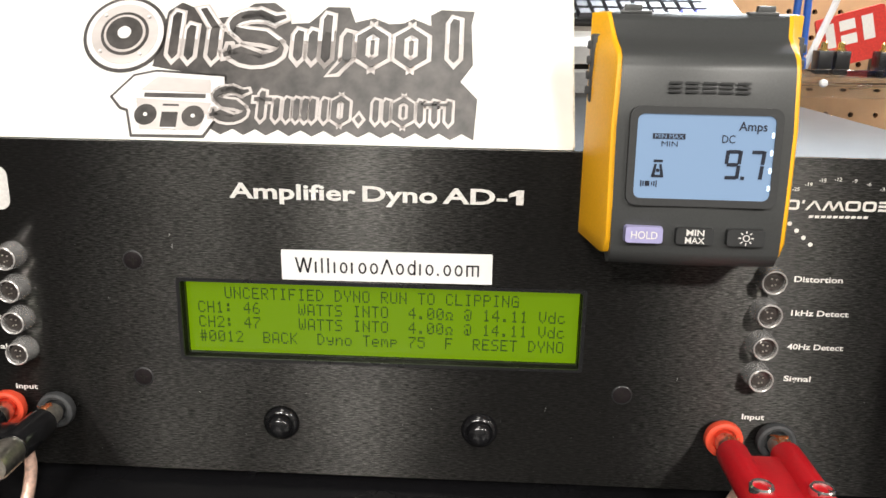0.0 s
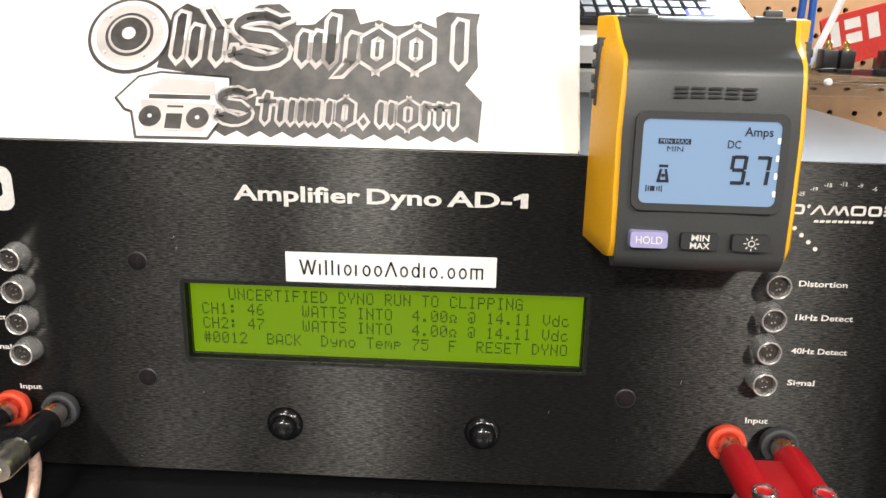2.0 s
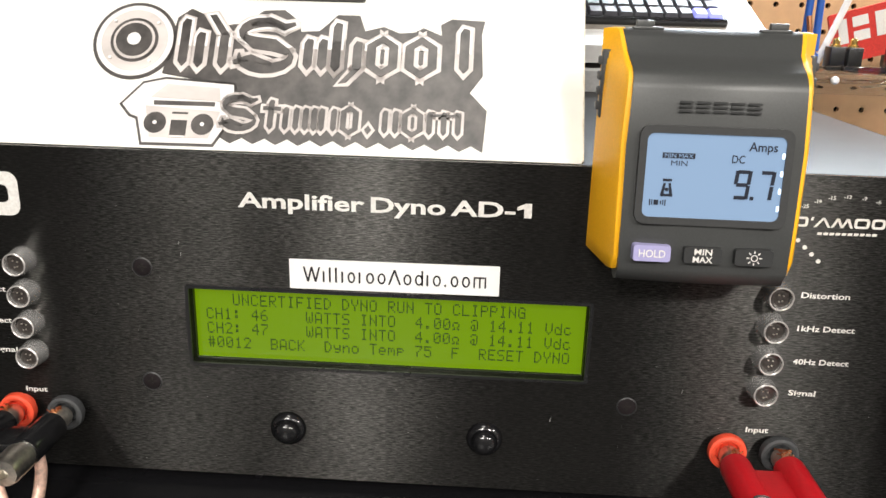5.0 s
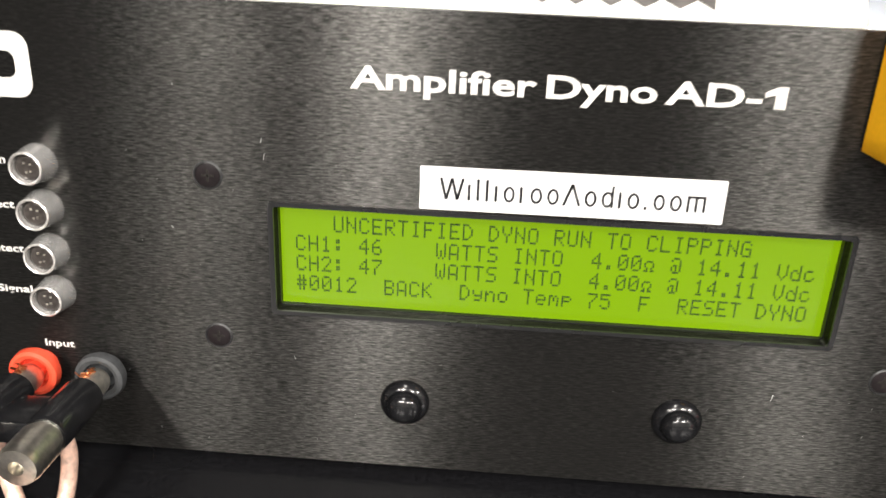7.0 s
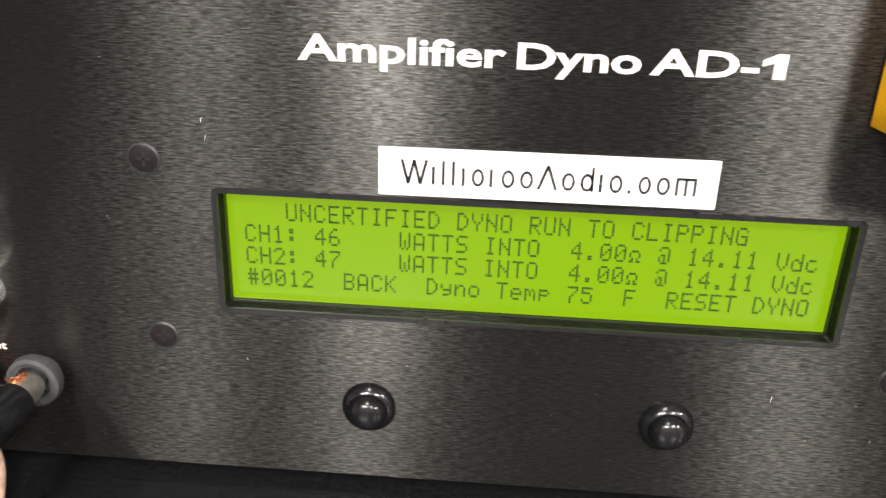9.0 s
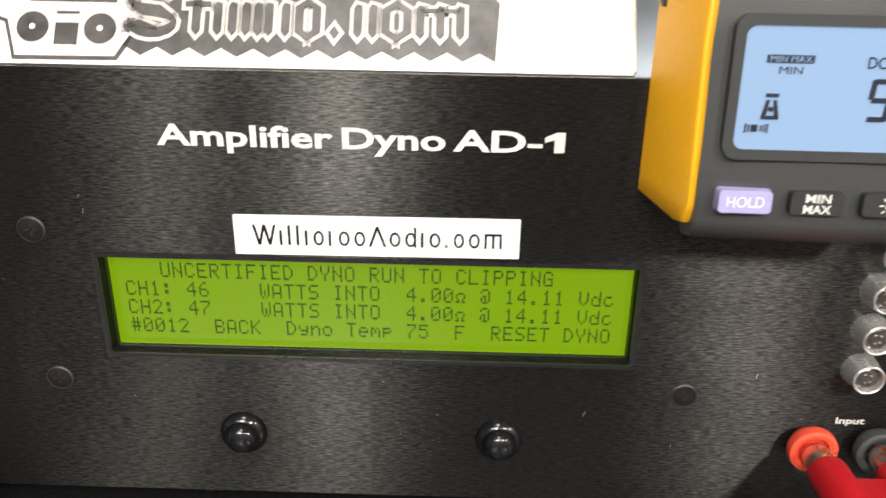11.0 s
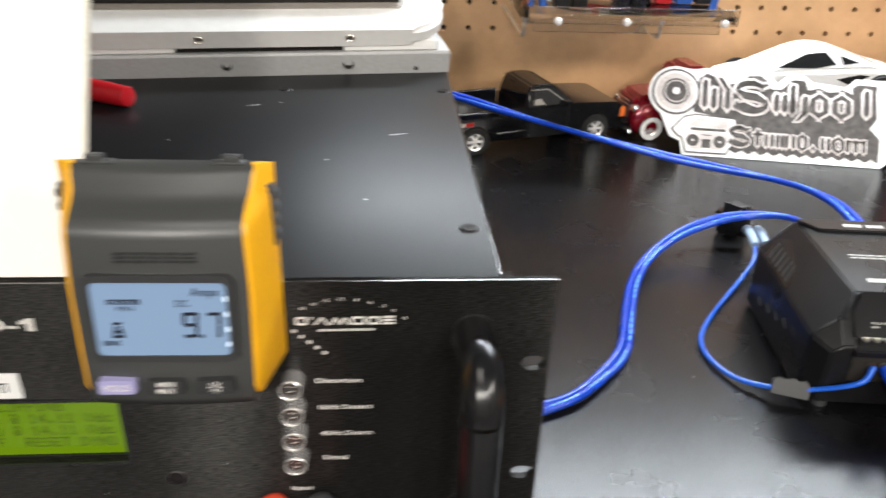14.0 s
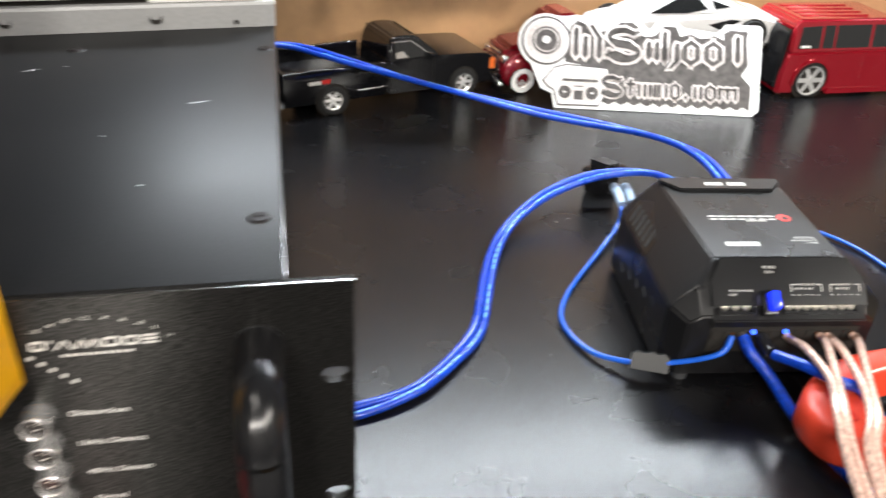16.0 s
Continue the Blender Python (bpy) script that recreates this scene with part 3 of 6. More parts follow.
# ---- detached clamp-meter display resting against the panel ----
meter = thing("meter_display", "grey and amber-yellow clamp-meter display, backlight on, leaning on the tester", "meter", pose(0.1068, -0.001, 0.1000, 0, 0, -1.0))
PROFILE = [(y * 0.855, z * 0.962) for y, z in [(-0.001, 0.0105), (-0.012, 0.0055), (-0.0225, 0.0025), (-0.0290, 0.0042), (-0.0325, 0.0095), (-0.0315, 0.0260), (-0.0290, 0.0500), (-0.0268, 0.0690), (-0.0250, 0.0728), (-0.0215, 0.0750), (-0.0165, 0.0768), (-0.0110, 0.0795), (-0.0072, 0.0840), (-0.0045, 0.0866), (-0.0010, 0.0870)]]


def waist(z):
    """Half the width of the shell at height z: pinched at the shoulder, flared at the top."""
    return 0.0268 + 0.0012 * (z / 0.087) + 0.0016 * max(0, (z - 0.072) / 0.015) - 0.0012 * math.exp(-((z - 0.071) / 0.012) ** 2)


bm = bmesh.new()
cols = []
for k in range(9):
    s = -1 + k / 4
    bow = 0.0016 * (1 - s * s)
    cols.append([bm.verts.new((s * waist(z), y - (bow if y < -0.006 else 0), z)) for y, z in PROFILE])
for a, b in zip(cols[:-1], cols[1:]):
    for i in range(len(PROFILE)):
        j = (i + 1) % len(PROFILE)
        bm.faces.new((a[i], a[j], b[j], b[i]))
bm.faces.new(cols[0])
bm.faces.new(cols[-1][::-1])
shell = part("shell", bm, METER_GREY, meter, "dark grey moulded front shell", sharp=50)
for s in (-1, 1):
    bm = bmesh.new()
    side = [(min(y * 0.95, -0.0020), z + (0.0030 if z < 0.01 else 0)) for y, z in PROFILE]
    rows = []
    for y, z in side:
        zr = min(max(z, 0.0075), 0.0832)
        rim = waist(z) + 0.0022
        rows.append([bm.verts.new((s * px, py, pz)) for px, py, pz in ((waist(z) - 0.0008, -0.0004, zr), (waist(z) - 0.0008, y, z), (rim - 0.0008, y, z), (rim, min(y + 0.0012, -0.0014), z), (0.0346, -0.0004, zr))])
    for p, q in zip(rows[:-1], rows[1:]):
        for k in range(5):
            bm.faces.new((p[k], p[(k + 1) % 5], q[(k + 1) % 5], q[k]))
    bm.faces.new(rows[0])
    bm.faces.new(rows[-1][::-1])
    cheek = part("side_cheek", bm, YELLOW, meter, "amber-yellow side cheek", sharp=40)
    # ribbed release latch in the cheek
    bm = bmesh.new()
    x = s * 0.0345
    box(bm, min(x, x - s * 0.0035), max(x, x - s * 0.0035), -0.0045, 0.0, 0.054, 0.0765, 0.0006)
    for q in range(4):
        box(bm, x - 0.0011, x + 0.0011, -0.0040, -0.0002, 0.0565 + 0.0050 * q, 0.0593 + 0.0050 * q, 0.0005)
    part("latch", bm, RUBBER, cheek, "grey ribbed release latch")
# hooks on the top edge
for hx in (-0.0215, 0.0215):
    bm = bmesh.new()
    box(bm, hx - 0.0029, hx + 0.0029, -0.0036, -0.0008, 0.0825, 0.0862, 0.0005)
    box(bm, hx - 0.0060 if hx > 0 else hx - 0.004, hx + 0.004 if hx > 0 else hx + 0.0060, -0.0042, -0.0006, 0.0830, 0.0842, 0.0004)
    part("hook", bm, METER_GREY, meter)
# plane of the face
lean = math.atan2(0.0282 - 0.0247, 0.042)
FACE = Matrix.Translation((0, -0.0282 - 0.0021, 0.008)) @ Euler((-lean, 0, 0)).to_matrix().to_4x4() @ FRONT
SCREEN = FACE @ Matrix.Translation((0, 0.0014, 0))
bm = holed(bmesh.new(), rounded(-0.0236, 0.0234, 0.0150, 0.0462, 0.0034, 6), [rounded(-0.0213, 0.0211, 0.0173, 0.0438, 0.0022, 6)], -0.0022, 0.0007, SCREEN)
bezel = part("screen_bezel", bm, METER_BEZEL, meter, "dark recessed screen surround")
bm = bmesh.new()
prism(bm, rounded(-0.0213, 0.0211, 0.0173, 0.0438, 0.0018, 4), -0.0010, 0.0002, SCREEN)
glassy = part("screen", bm, METER_LCD, bezel, "pale blue lit screen")
ink = seven("9", 0.0060, 0.0240, 0.0050, 0.0092, 0.0011) + seven("7", 0.0132, 0.0240, 0.0050, 0.0092, 0.0011) + [rect(0.0117, 0.0128, 0.0239, 0.0250)]
ink += [rect(-0.0163, -0.0063, 0.0361, 0.0378)]
clampicon = [[(-0.0160, 0.0245), (-0.0150, 0.0245), (-0.0145, 0.0282), (-0.0152, 0.0282)], [(-0.0122, 0.0245), (-0.0132, 0.0245), (-0.0137, 0.0282), (-0.0130, 0.0282)], rect(-0.0160, -0.0122, 0.0240, 0.0248), rect(-0.0155, -0.0127, 0.0288, 0.0296), disc(-0.0141, 0.0262, 0.0006, 8)]
clampicon += [rect(-0.0178, -0.0164, 0.0212, 0.0228)] + [rect(-0.0192 + 0.0007 * q, -0.0189 + 0.0007 * q, 0.0210 + 0.0002 * q, 0.0230 - 0.0002 * q) for q in range(3)] + [rect(-0.0158 + 0.0007 * q, -0.0155 + 0.0007 * q, 0.0214 - 0.0002 * q, 0.0226 + 0.0002 * q) for q in range(3)]
flat("screen_segment", ink + clampicon, METER_INK, glassy, SCREEN, 0.0005)
words("unit_text", "Amps", 0.0098, 0.0185, 0.0392, 0.0027, METER_INK, glassy, SCREEN, 0.012, lift=0.0005)
words("mode_text", "DC", 0.0050, 0.0090, 0.0353, 0.0024, METER_INK, glassy, SCREEN, 0.008, lift=0.0005)
words("mode_text", "MIN MAX", -0.0157, -0.0069, 0.0363, 0.0013, METER_LCD, glassy, SCREEN, 0.0, lift=0.0007)
words("mode_text", "MIN", -0.0135, -0.0085, 0.0338, 0.0016, METER_INK, glassy, SCREEN, 0.0, lift=0.0005)
flat("backlight_spot", [rounded(0.0201, 0.0210, 0.0205 + 0.0055 * q, 0.0224 + 0.0055 * q, 0.0004, 3) for q in range(4)], LED_SPOT, glassy, SCREEN, 0.0004)
# maker's mark pressed into the shell, as bars
marks = []
for q in range(5):
    x = -0.0125 + 0.0052 * q
    marks += [rect(x, x + 0.0042, 0.0518, 0.0525), rect(x, x + 0.0042, 0.0532, 0.0538), rect(x, x + 0.0042, 0.0545, 0.0552)]
flat("pressed_mark", marks, METER_DARK, shell, FACE @ Matrix.Translation((0, 0, -0.0004)), 0.0004)
# keys
for bx, mat in ((-0.0170, LILAC), (-0.0010, METER_DARK), (0.0150, METER_DARK)):
    bm = bmesh.new()
    pts = rounded(bx - 0.0062, bx + 0.0062, 0.0040, 0.0098, 0.0010, 3)
    lo = [bm.verts.new(FACE @ Vector((x, y, -0.0022))) for x, y in pts]
    hi = [bm.verts.new(FACE @ Vector((bx + (x - bx) * 0.95, 0.0069 + (y - 0.0069) * 0.9, 0.0013))) for x, y in pts]
    for i in range(len(pts)):
        bm.faces.new((lo[i], lo[(i + 1) % len(pts)], hi[(i + 1) % len(pts)], hi[i]))
    bm.faces.new(hi)
    key = part("key", bm, mat, meter, "lilac key" if mat is LILAC else "dark grey key", sharp=50)
    if mat is LILAC:
        words("key_text", "HOLD", bx - 0.0042, bx + 0.0042, 0.0057, 0.0024, WHITE_INK, key, FACE, 0.012, lift=0.0015)
    elif bx < 0.01:
        words("key_text", "MIN", bx - 0.0028, bx + 0.0028, 0.0072, 0.0019, WHITE_INK, key, FACE, 0.02, lift=0.0015)
        words("key_text", "MAX", bx - 0.0031, bx + 0.0031, 0.0047, 0.0019, WHITE_INK, key, FACE, 0.02, lift=0.0015)
    else:
        rays = [[(bx + 0.0016 * math.cos(a - 0.12), 0.0069 + 0.0016 * math.sin(a - 0.12)), (bx + 0.0024 * math.cos(a - 0.06), 0.0069 + 0.0024 * math.sin(a - 0.06)), (bx + 0.0024 * math.cos(a + 0.06), 0.0069 + 0.0024 * math.sin(a + 0.06)), (bx + 0.0016 * math.cos(a + 0.12), 0.0069 + 0.0016 * math.sin(a + 0.12))] for a in [q * math.pi / 4 for q in range(8)]]
        flat("key_icon", rays, WHITE_INK, key, FACE, 0.0015)
        part("key_icon", holed(bmesh.new(), disc(bx, 0.0069, 0.0011, 16), [disc(bx, 0.0069, 0.0008, 16)], 0.0014, 0.0016, FACE), WHITE_INK, key)

# ---- printed logo: speaker, radio and two rows of broken-script strokes, as plain shapes ----
def stroke(x, lo, hi, w, top=0.6, foot=0.6):
    """One upright pen stroke with slanted, pointed ends."""
    return [(x, lo + w * foot), (x + w * 0.5, lo), (x + w, lo + w * foot), (x + w, hi - w * top * 0.3), (x + w * 0.35, hi), (x, hi - w * top)]


def script(x0, x1, lo, hi, w, joins="both", pen=1.0):
    out = [stroke(x0, lo, hi, w)]
    if x1 - x0 > 2.2 * w:
        out.append(stroke(x1 - w, lo, hi if joins != "d" else hi * 1.0, w))
    return out


def gem(x0, x1, lo, hi, w):
    """A six-cornered ring with thick flanks, cut into two half rings."""
    c, k = (x0 + x1) / 2, (x1 - x0) * 0.34
    left = [(c, hi), (x0, hi - k), (x0, lo + k), (c, lo), (c, lo + w * 0.9), (x0 + w, lo + k + w * 0.25), (x0 + w, hi - k - w * 0.25), (c, hi - w * 0.9)]
    return [left, [(2 * c - x, y) for x, y in left[::-1]]]


def swash(x0, x1, lo, hi, w):
    """A double-curved initial made of sweeping bands."""
    cx, cy, rx, ry = (x0 + x1) / 2, (lo + hi) / 2, (x1 - x0) / 2, (hi - lo) / 2
    out = []

    def band(pts, width):
        left, right = [], []
        for i, (px, py) in enumerate(pts):
            a, b = pts[max(i - 1, 0)], pts[min(i + 1, len(pts) - 1)]
            dx, dy = b[0] - a[0], b[1] - a[1]
            ln = math.hypot(dx, dy) or 1
            k = width * math.sin(math.pi * (i + 0.6) / (len(pts) + 0.2)) * 0.5
            left.append((px - dy / ln * k, py + dx / ln * k))
            right.append((px + dy / ln * k, py - dx / ln * k))
        return left + right[::-1]

    def arc(ax, ay, ox, oy, s, e):
        return [(cx + ax * rx + ox * rx * math.cos(radians(s + (e - s) * i / 9)), cy + ay * ry + oy * ry * math.sin(radians(s + (e - s) * i / 9))) for i in range(10)]
    out.append(band(arc(-0.05, 0.42, 0.72, 0.46, 20, 215), w))
    out.append(band([(cx - 0.7 * rx, cy + 0.28 * ry), (cx - 0.3 * rx, cy + 0.05 * ry), (cx + 0.3 * rx, cy - 0.02 * ry), (cx + 0.8 * rx, cy - 0.3 * ry)], w * 1.3))
    out.append(band(arc(0.05, -0.45, 0.85, 0.5, 25, -190), w))
    out.append(band([(cx - 0.5 * rx, cy + 0.75 * ry), (cx + 0.1 * rx, cy + 0.95 * ry), (cx + 0.6 * rx, cy + 0.7 * ry), (cx + 0.95 * rx, cy + 0.85 * ry)], w * 0.8))
    out.append(band([(cx - 0.95 * rx, cy - 0.75 * ry), (cx - 0.4 * rx, cy - 0.55 * ry), (cx + 0.3 * rx, cy - 0.8 * ry)], w * 0.7))
    return out


def grow(pts, d):
    """The outline moved outwards by d."""
    n, out = len(pts), []
    area2 = sum(pts[i][0] * pts[(i + 1) % n][1] - pts[(i + 1) % n][0] * pts[i][1] for i in range(n))
    s = 1 if area2 > 0 else -1
    for i in range(n):
        (ax, ay), (bx, by), (cx, cy) = pts[i - 1], pts[i], pts[(i + 1) % n]
        n1, n2 = Vector((by - ay, ax - bx)) * s, Vector((cy - by, bx - cx)) * s
        if n1.length < 1e-9 or n2.length < 1e-9:
            out.append((bx, by))
            continue
        n1.normalize(), n2.normalize()
        k = (n1 + n2)
        k = k / max(0.5, k.length_squared / 2) if k.length > 0.2 else n1
        out.append((bx + k.x * d, by + k.y * d))
    return out


TOP_ROW = ((-0.0846, -0.0775, "one"), (-0.0765, -0.0640, "d"), (-0.0620, -0.0385, "S"), (-0.0350, -0.0262, "c"), (-0.0245, -0.0130, "h"), (-0.0112, 0.0005, "both"), (0.0032, 0.0152, "both"), (0.0190, 0.0300, "tall"))
LOW_ROW = ((-0.0640, -0.0498, "S"), (-0.0478, -0.0412, "one"), (-0.0402, -0.0342, "c"), (-0.0328, -0.0275, "h"), (-0.0268, -0.0203, "c"), (-0.0188, -0.0122, "both"), (-0.0098, -0.0070, "dot"), (-0.0035, 0.0025, "c"), (0.0038, 0.0115, "both"), (0.0128, 0.0265, "m"))


def logo(parent, m):
    L = [0.0004, 0.0006, 0.0008, 0.0010, 0.0012]
    top, low = [], []
    for x0, x1, k in TOP_ROW:
        if k == "S":
            top += swash(x0, x1, 0.0325, 0.0535, 0.0042)
        elif k == "one":
            top += [stroke(x0 + 0.002, 0.0330, 0.0530, 0.0034)]
        elif k == "tall":
            top += [stroke(x0 + 0.0045, 0.0335, 0.0520, 0.0036)]
        elif k == "d":
            top += script(x0, x1, 0.0325, 0.0475, 0.0034, "both") + [[(x0 + 0.004, 0.0545), (x0 + 0.0065, 0.0550), (x1, 0.0465), (x1 - 0.003, 0.0462)]]
        elif k == "h":
            top += [stroke(x0, 0.0325, 0.0530, 0.0034)] + script(x0, x1, 0.0325, 0.0455, 0.0034, "h") + [[(x1 - 0.003, 0.034), (x1 - 0.0004, 0.034), (x1 - 0.005, 0.0285), (x1 - 0.008, 0.0278)]]
        elif k == "both":
            top += gem(x0, x1, 0.0310, 0.0480, 0.0034)
        else:
            top += script(x0, x1, 0.0330, 0.0460, 0.0034, k)
    for x0, x1, k in LOW_ROW:
        if k == "S":
            low += swash(x0, x1, 0.0085, 0.0215, 0.0027)
        elif k == "one":
            low += [stroke(x0 + 0.002, 0.0085, 0.0205, 0.0021), rect(x0, x1, 0.0163, 0.0177)]
        elif k == "dot":
            low += [[(x0, 0.0098), (x0 + 0.0013, 0.0080), (x0 + 0.0026, 0.0098), (x0 + 0.0013, 0.0116)]]
        elif k == "m":
            low += [stroke(x0 + q * 0.0052, 0.0085, 0.0177, 0.0021) for q in range(3)] + [rect(x0 + 0.001, x1 - 0.002, 0.0158, 0.0168)]
        elif k == "both":
            low += gem(x0, x1, 0.0075, 0.0190, 0.0021)
        else:
            low += script(x0, x1, 0.0085, 0.0177, 0.0021, k)
    zig = [(0.0335 - 0.0042 * q, 0.0052 if q % 2 else 0.0028) for q in range(24)]
    ground = [(-0.088, 0.030), (-0.0850, 0.0535), (-0.0800, 0.0575), (-0.0650, 0.0510), (-0.0590, 0.0520), (-0.0520, 0.0575), (-0.0440, 0.0580), (-0.0375, 0.0530), (-0.0370, 0.0490), (-0.0300, 0.0495), (-0.0265, 0.0530),
              (-0.0235, 0.0565), (-0.0150, 0.0565), (-0.0125, 0.0500), (-0.0055, 0.0520), (0.0005, 0.0495), (0.0060, 0.0500), (0.0095, 0.0520), (0.0165, 0.0490), (0.0160, 0.0535), (0.0200, 0.0560), (0.0325, 0.0555), (0.0315, 0.0500), (0.0325, 0.0330), (0.0280, 0.0260), (0.0345, 0.0190)] + zig + [(-0.0655, 0.0045), (-0.0655, 0.0150), (-0.0640, 0.0260)]
    radio = [(-0.0915, 0.0020), (-0.0655, 0.0022), (-0.0610, 0.0100), (-0.0590, 0.0190), (-0.0600, 0.0260), (-0.0860, 0.0275), (-0.0940, 0.0255), (-0.1010, 0.0170), (-0.0975, 0.0130), (-0.0945, 0.0120)]
    flat("backing_print", [ground, grow(radio, 0.0010), disc(-0.1003, 0.0432, 0.0162, 40)], CHAR_GREY, parent, m, L[0])
    flat("silver_edging", [grow(p, 0.0017) for p in top] + [grow(p, 0.0011) for p in low], SILVER_PRINT, parent, m, L[1])
    flat("pale_edging", [grow([(x, max(y, 0.0425)) for x, y in p], 0.0009) for p in top if max(y for x, y in p) > 0.0455], PALE_PRINT, parent, m, L[2])
    flat("script_stroke", top + low, CHAR_GREY, parent, m, L[3])
    # speaker
    for r, mat, k in ((0.0148, PALE_PRINT, 1), (0.0128, SILVER_PRINT, 2), (0.0092, CHAR_GREY, 3), (0.0080, SILVER_PRINT, 4)):
        flat("speaker_ring", [disc(-0.1003, 0.0432, r, 40)], mat, parent, m, L[k])
    flat("speaker_cone", [disc(-0.1003, 0.0432, 0.0070, 30)], CHAR_GREY, parent, m, 0.0014)
    flat("speaker_cap", [disc(-0.1003, 0.0434, 0.0026, 20)] + [disc(-0.1003 + 0.0112 * math.cos(a), 0.0432 + 0.0112 * math.sin(a), 0.0006, 8) for a in (0.7, 2.4, 3.9, 5.4)], PALE_PRINT, parent, m, 0.0016)
    # radio
    flat("radio_body", [radio], PALE_PRINT, parent, m, L[1])
    flat("radio_front", [[(-0.0890, 0.0040), (-0.0670, 0.0042), (-0.0635, 0.0150), (-0.0920, 0.0165)], [(-0.0905, 0.0200), (-0.0640, 0.0190), (-0.0650, 0.0245), (-0.0850, 0.0255)]], SILVER_PRINT, parent, m, L[2])
    flat("radio_driver", [disc(-0.0875, 0.0098, 0.0042, 24), disc(-0.0697, 0.0096, 0.0042, 24), rect(-0.0815, -0.0755, 0.0050, 0.0110), rect(-0.0890, -0.0660, 0.0170, 0.0186), rect(-0.0815, -0.0755, 0.0135, 0.0142)], CHAR_GREY, parent, m, L[3])
    flat("radio_cap", [disc(-0.0875, 0.0098, 0.0008, 10), disc(-0.0697, 0.0096, 0.0008, 10), rect(-0.0812, -0.0758, 0.0042, 0.0048)], PALE_PRINT, parent, m, L[4])


# ---- white foam board leaning back on the tester's lid ----
SLOPE = math.atan(0.63)
BOARD = Matrix.Translation((0, 0.005, 0.136)) @ Euler((-SLOPE, 0, 0)).to_matrix().to_4x4() @ FRONT
board = thing("foam_board", "white foam board with dark script logo leaning on the tester", "sign")
bm = bmesh.new()
jag = [(0.0695 + random.uniform(-0.0004, 0.0004), 0.004 * k) for k in range(1, 58)]
prism(bm, [(-0.29, 0), (0.0692, 0)] + jag + [(0.0695, 0.23), (-0.29, 0.23)], -0.005, 0, BOARD)
part("sheet", bm, FOAM, board)
bm = bmesh.new()
box(bm, 0.0694, 0.0700, 0.001, 0.229, -0.0048, -0.0002, m=BOARD)
part("cut_edge", bm, FOAM_EDGE, board)
logo(board, BOARD)
bm = bmesh.new()
box(bm, -0.15, -0.13, 0.13, 0.155, 0.1355, 0.24, 0.001)
tagged(part("prop_block", bm, BLACK), "black block propping the foam board from behind", "block")

# ---- panel voltmeter set in the board ----
volt = thing("panel_voltmeter", "small black panel voltmeter with green glowing digits in the foam board", "voltmeter")
part("frame", holed(bmesh.new(), rounded(-0.0617, -0.0135, 0.0622, 0.0910, 0.0008, 2), [rounded(-0.0560, -0.0192, 0.0672, 0.0866, 0.0004, 2)], 0.0002, 0.0042, BOARD), BLACK, volt)
part("frame_bevel", holed(bmesh.new(), rounded(-0.0590, -0.0162, 0.0650, 0.0885, 0.0006, 2), [rounded(-0.0560, -0.0192, 0.0672, 0.0866, 0.0004, 2)], 0.0042, 0.0054, BOARD), BLACK_GLOSS, volt)
VOLT_BACK = material("smoked_window", (0.055, 0.035, 0.038), 0.15, coat=0.4)
VOLT_SEG = material("green_segment", (0.05, 0.6, 0.4), 0.4, glow=(0.02, 0.95, 0.55), glow_strength=1.1)
bm = bmesh.new()
prism(bm, rect(-0.0560, -0.0192, 0.0672, 0.0866), 0.0004, 0.0024, BOARD)
window = part("window", bm, VOLT_BACK, volt)
seg = seven("1", -0.0520, 0.0690, 0.0074, 0.0150, 0.0014) + seven("2", -0.0408, 0.0690, 0.0078, 0.0150, 0.0014) + seven("9", -0.0284, 0.0690, 0.0078, 0.0150, 0.0014) + [rect(-0.0316, -0.0301, 0.0689, 0.0704)]
for pts in seg:
    bm = bmesh.new()
    prism(bm, pts, 0.0024, 0.0027, BOARD)
    part("digit_segment", bm, VOLT_SEG, window, "green glowing segment")

# ---- plugs in the binding posts ----
WIRE_COPPER = material("stranded_copper_in_clear", (0.78, 0.50, 0.40), 0.32, 0.25, 0.35, 500, (1, 1, 1), 0.5, 0.3, coat=0.7)


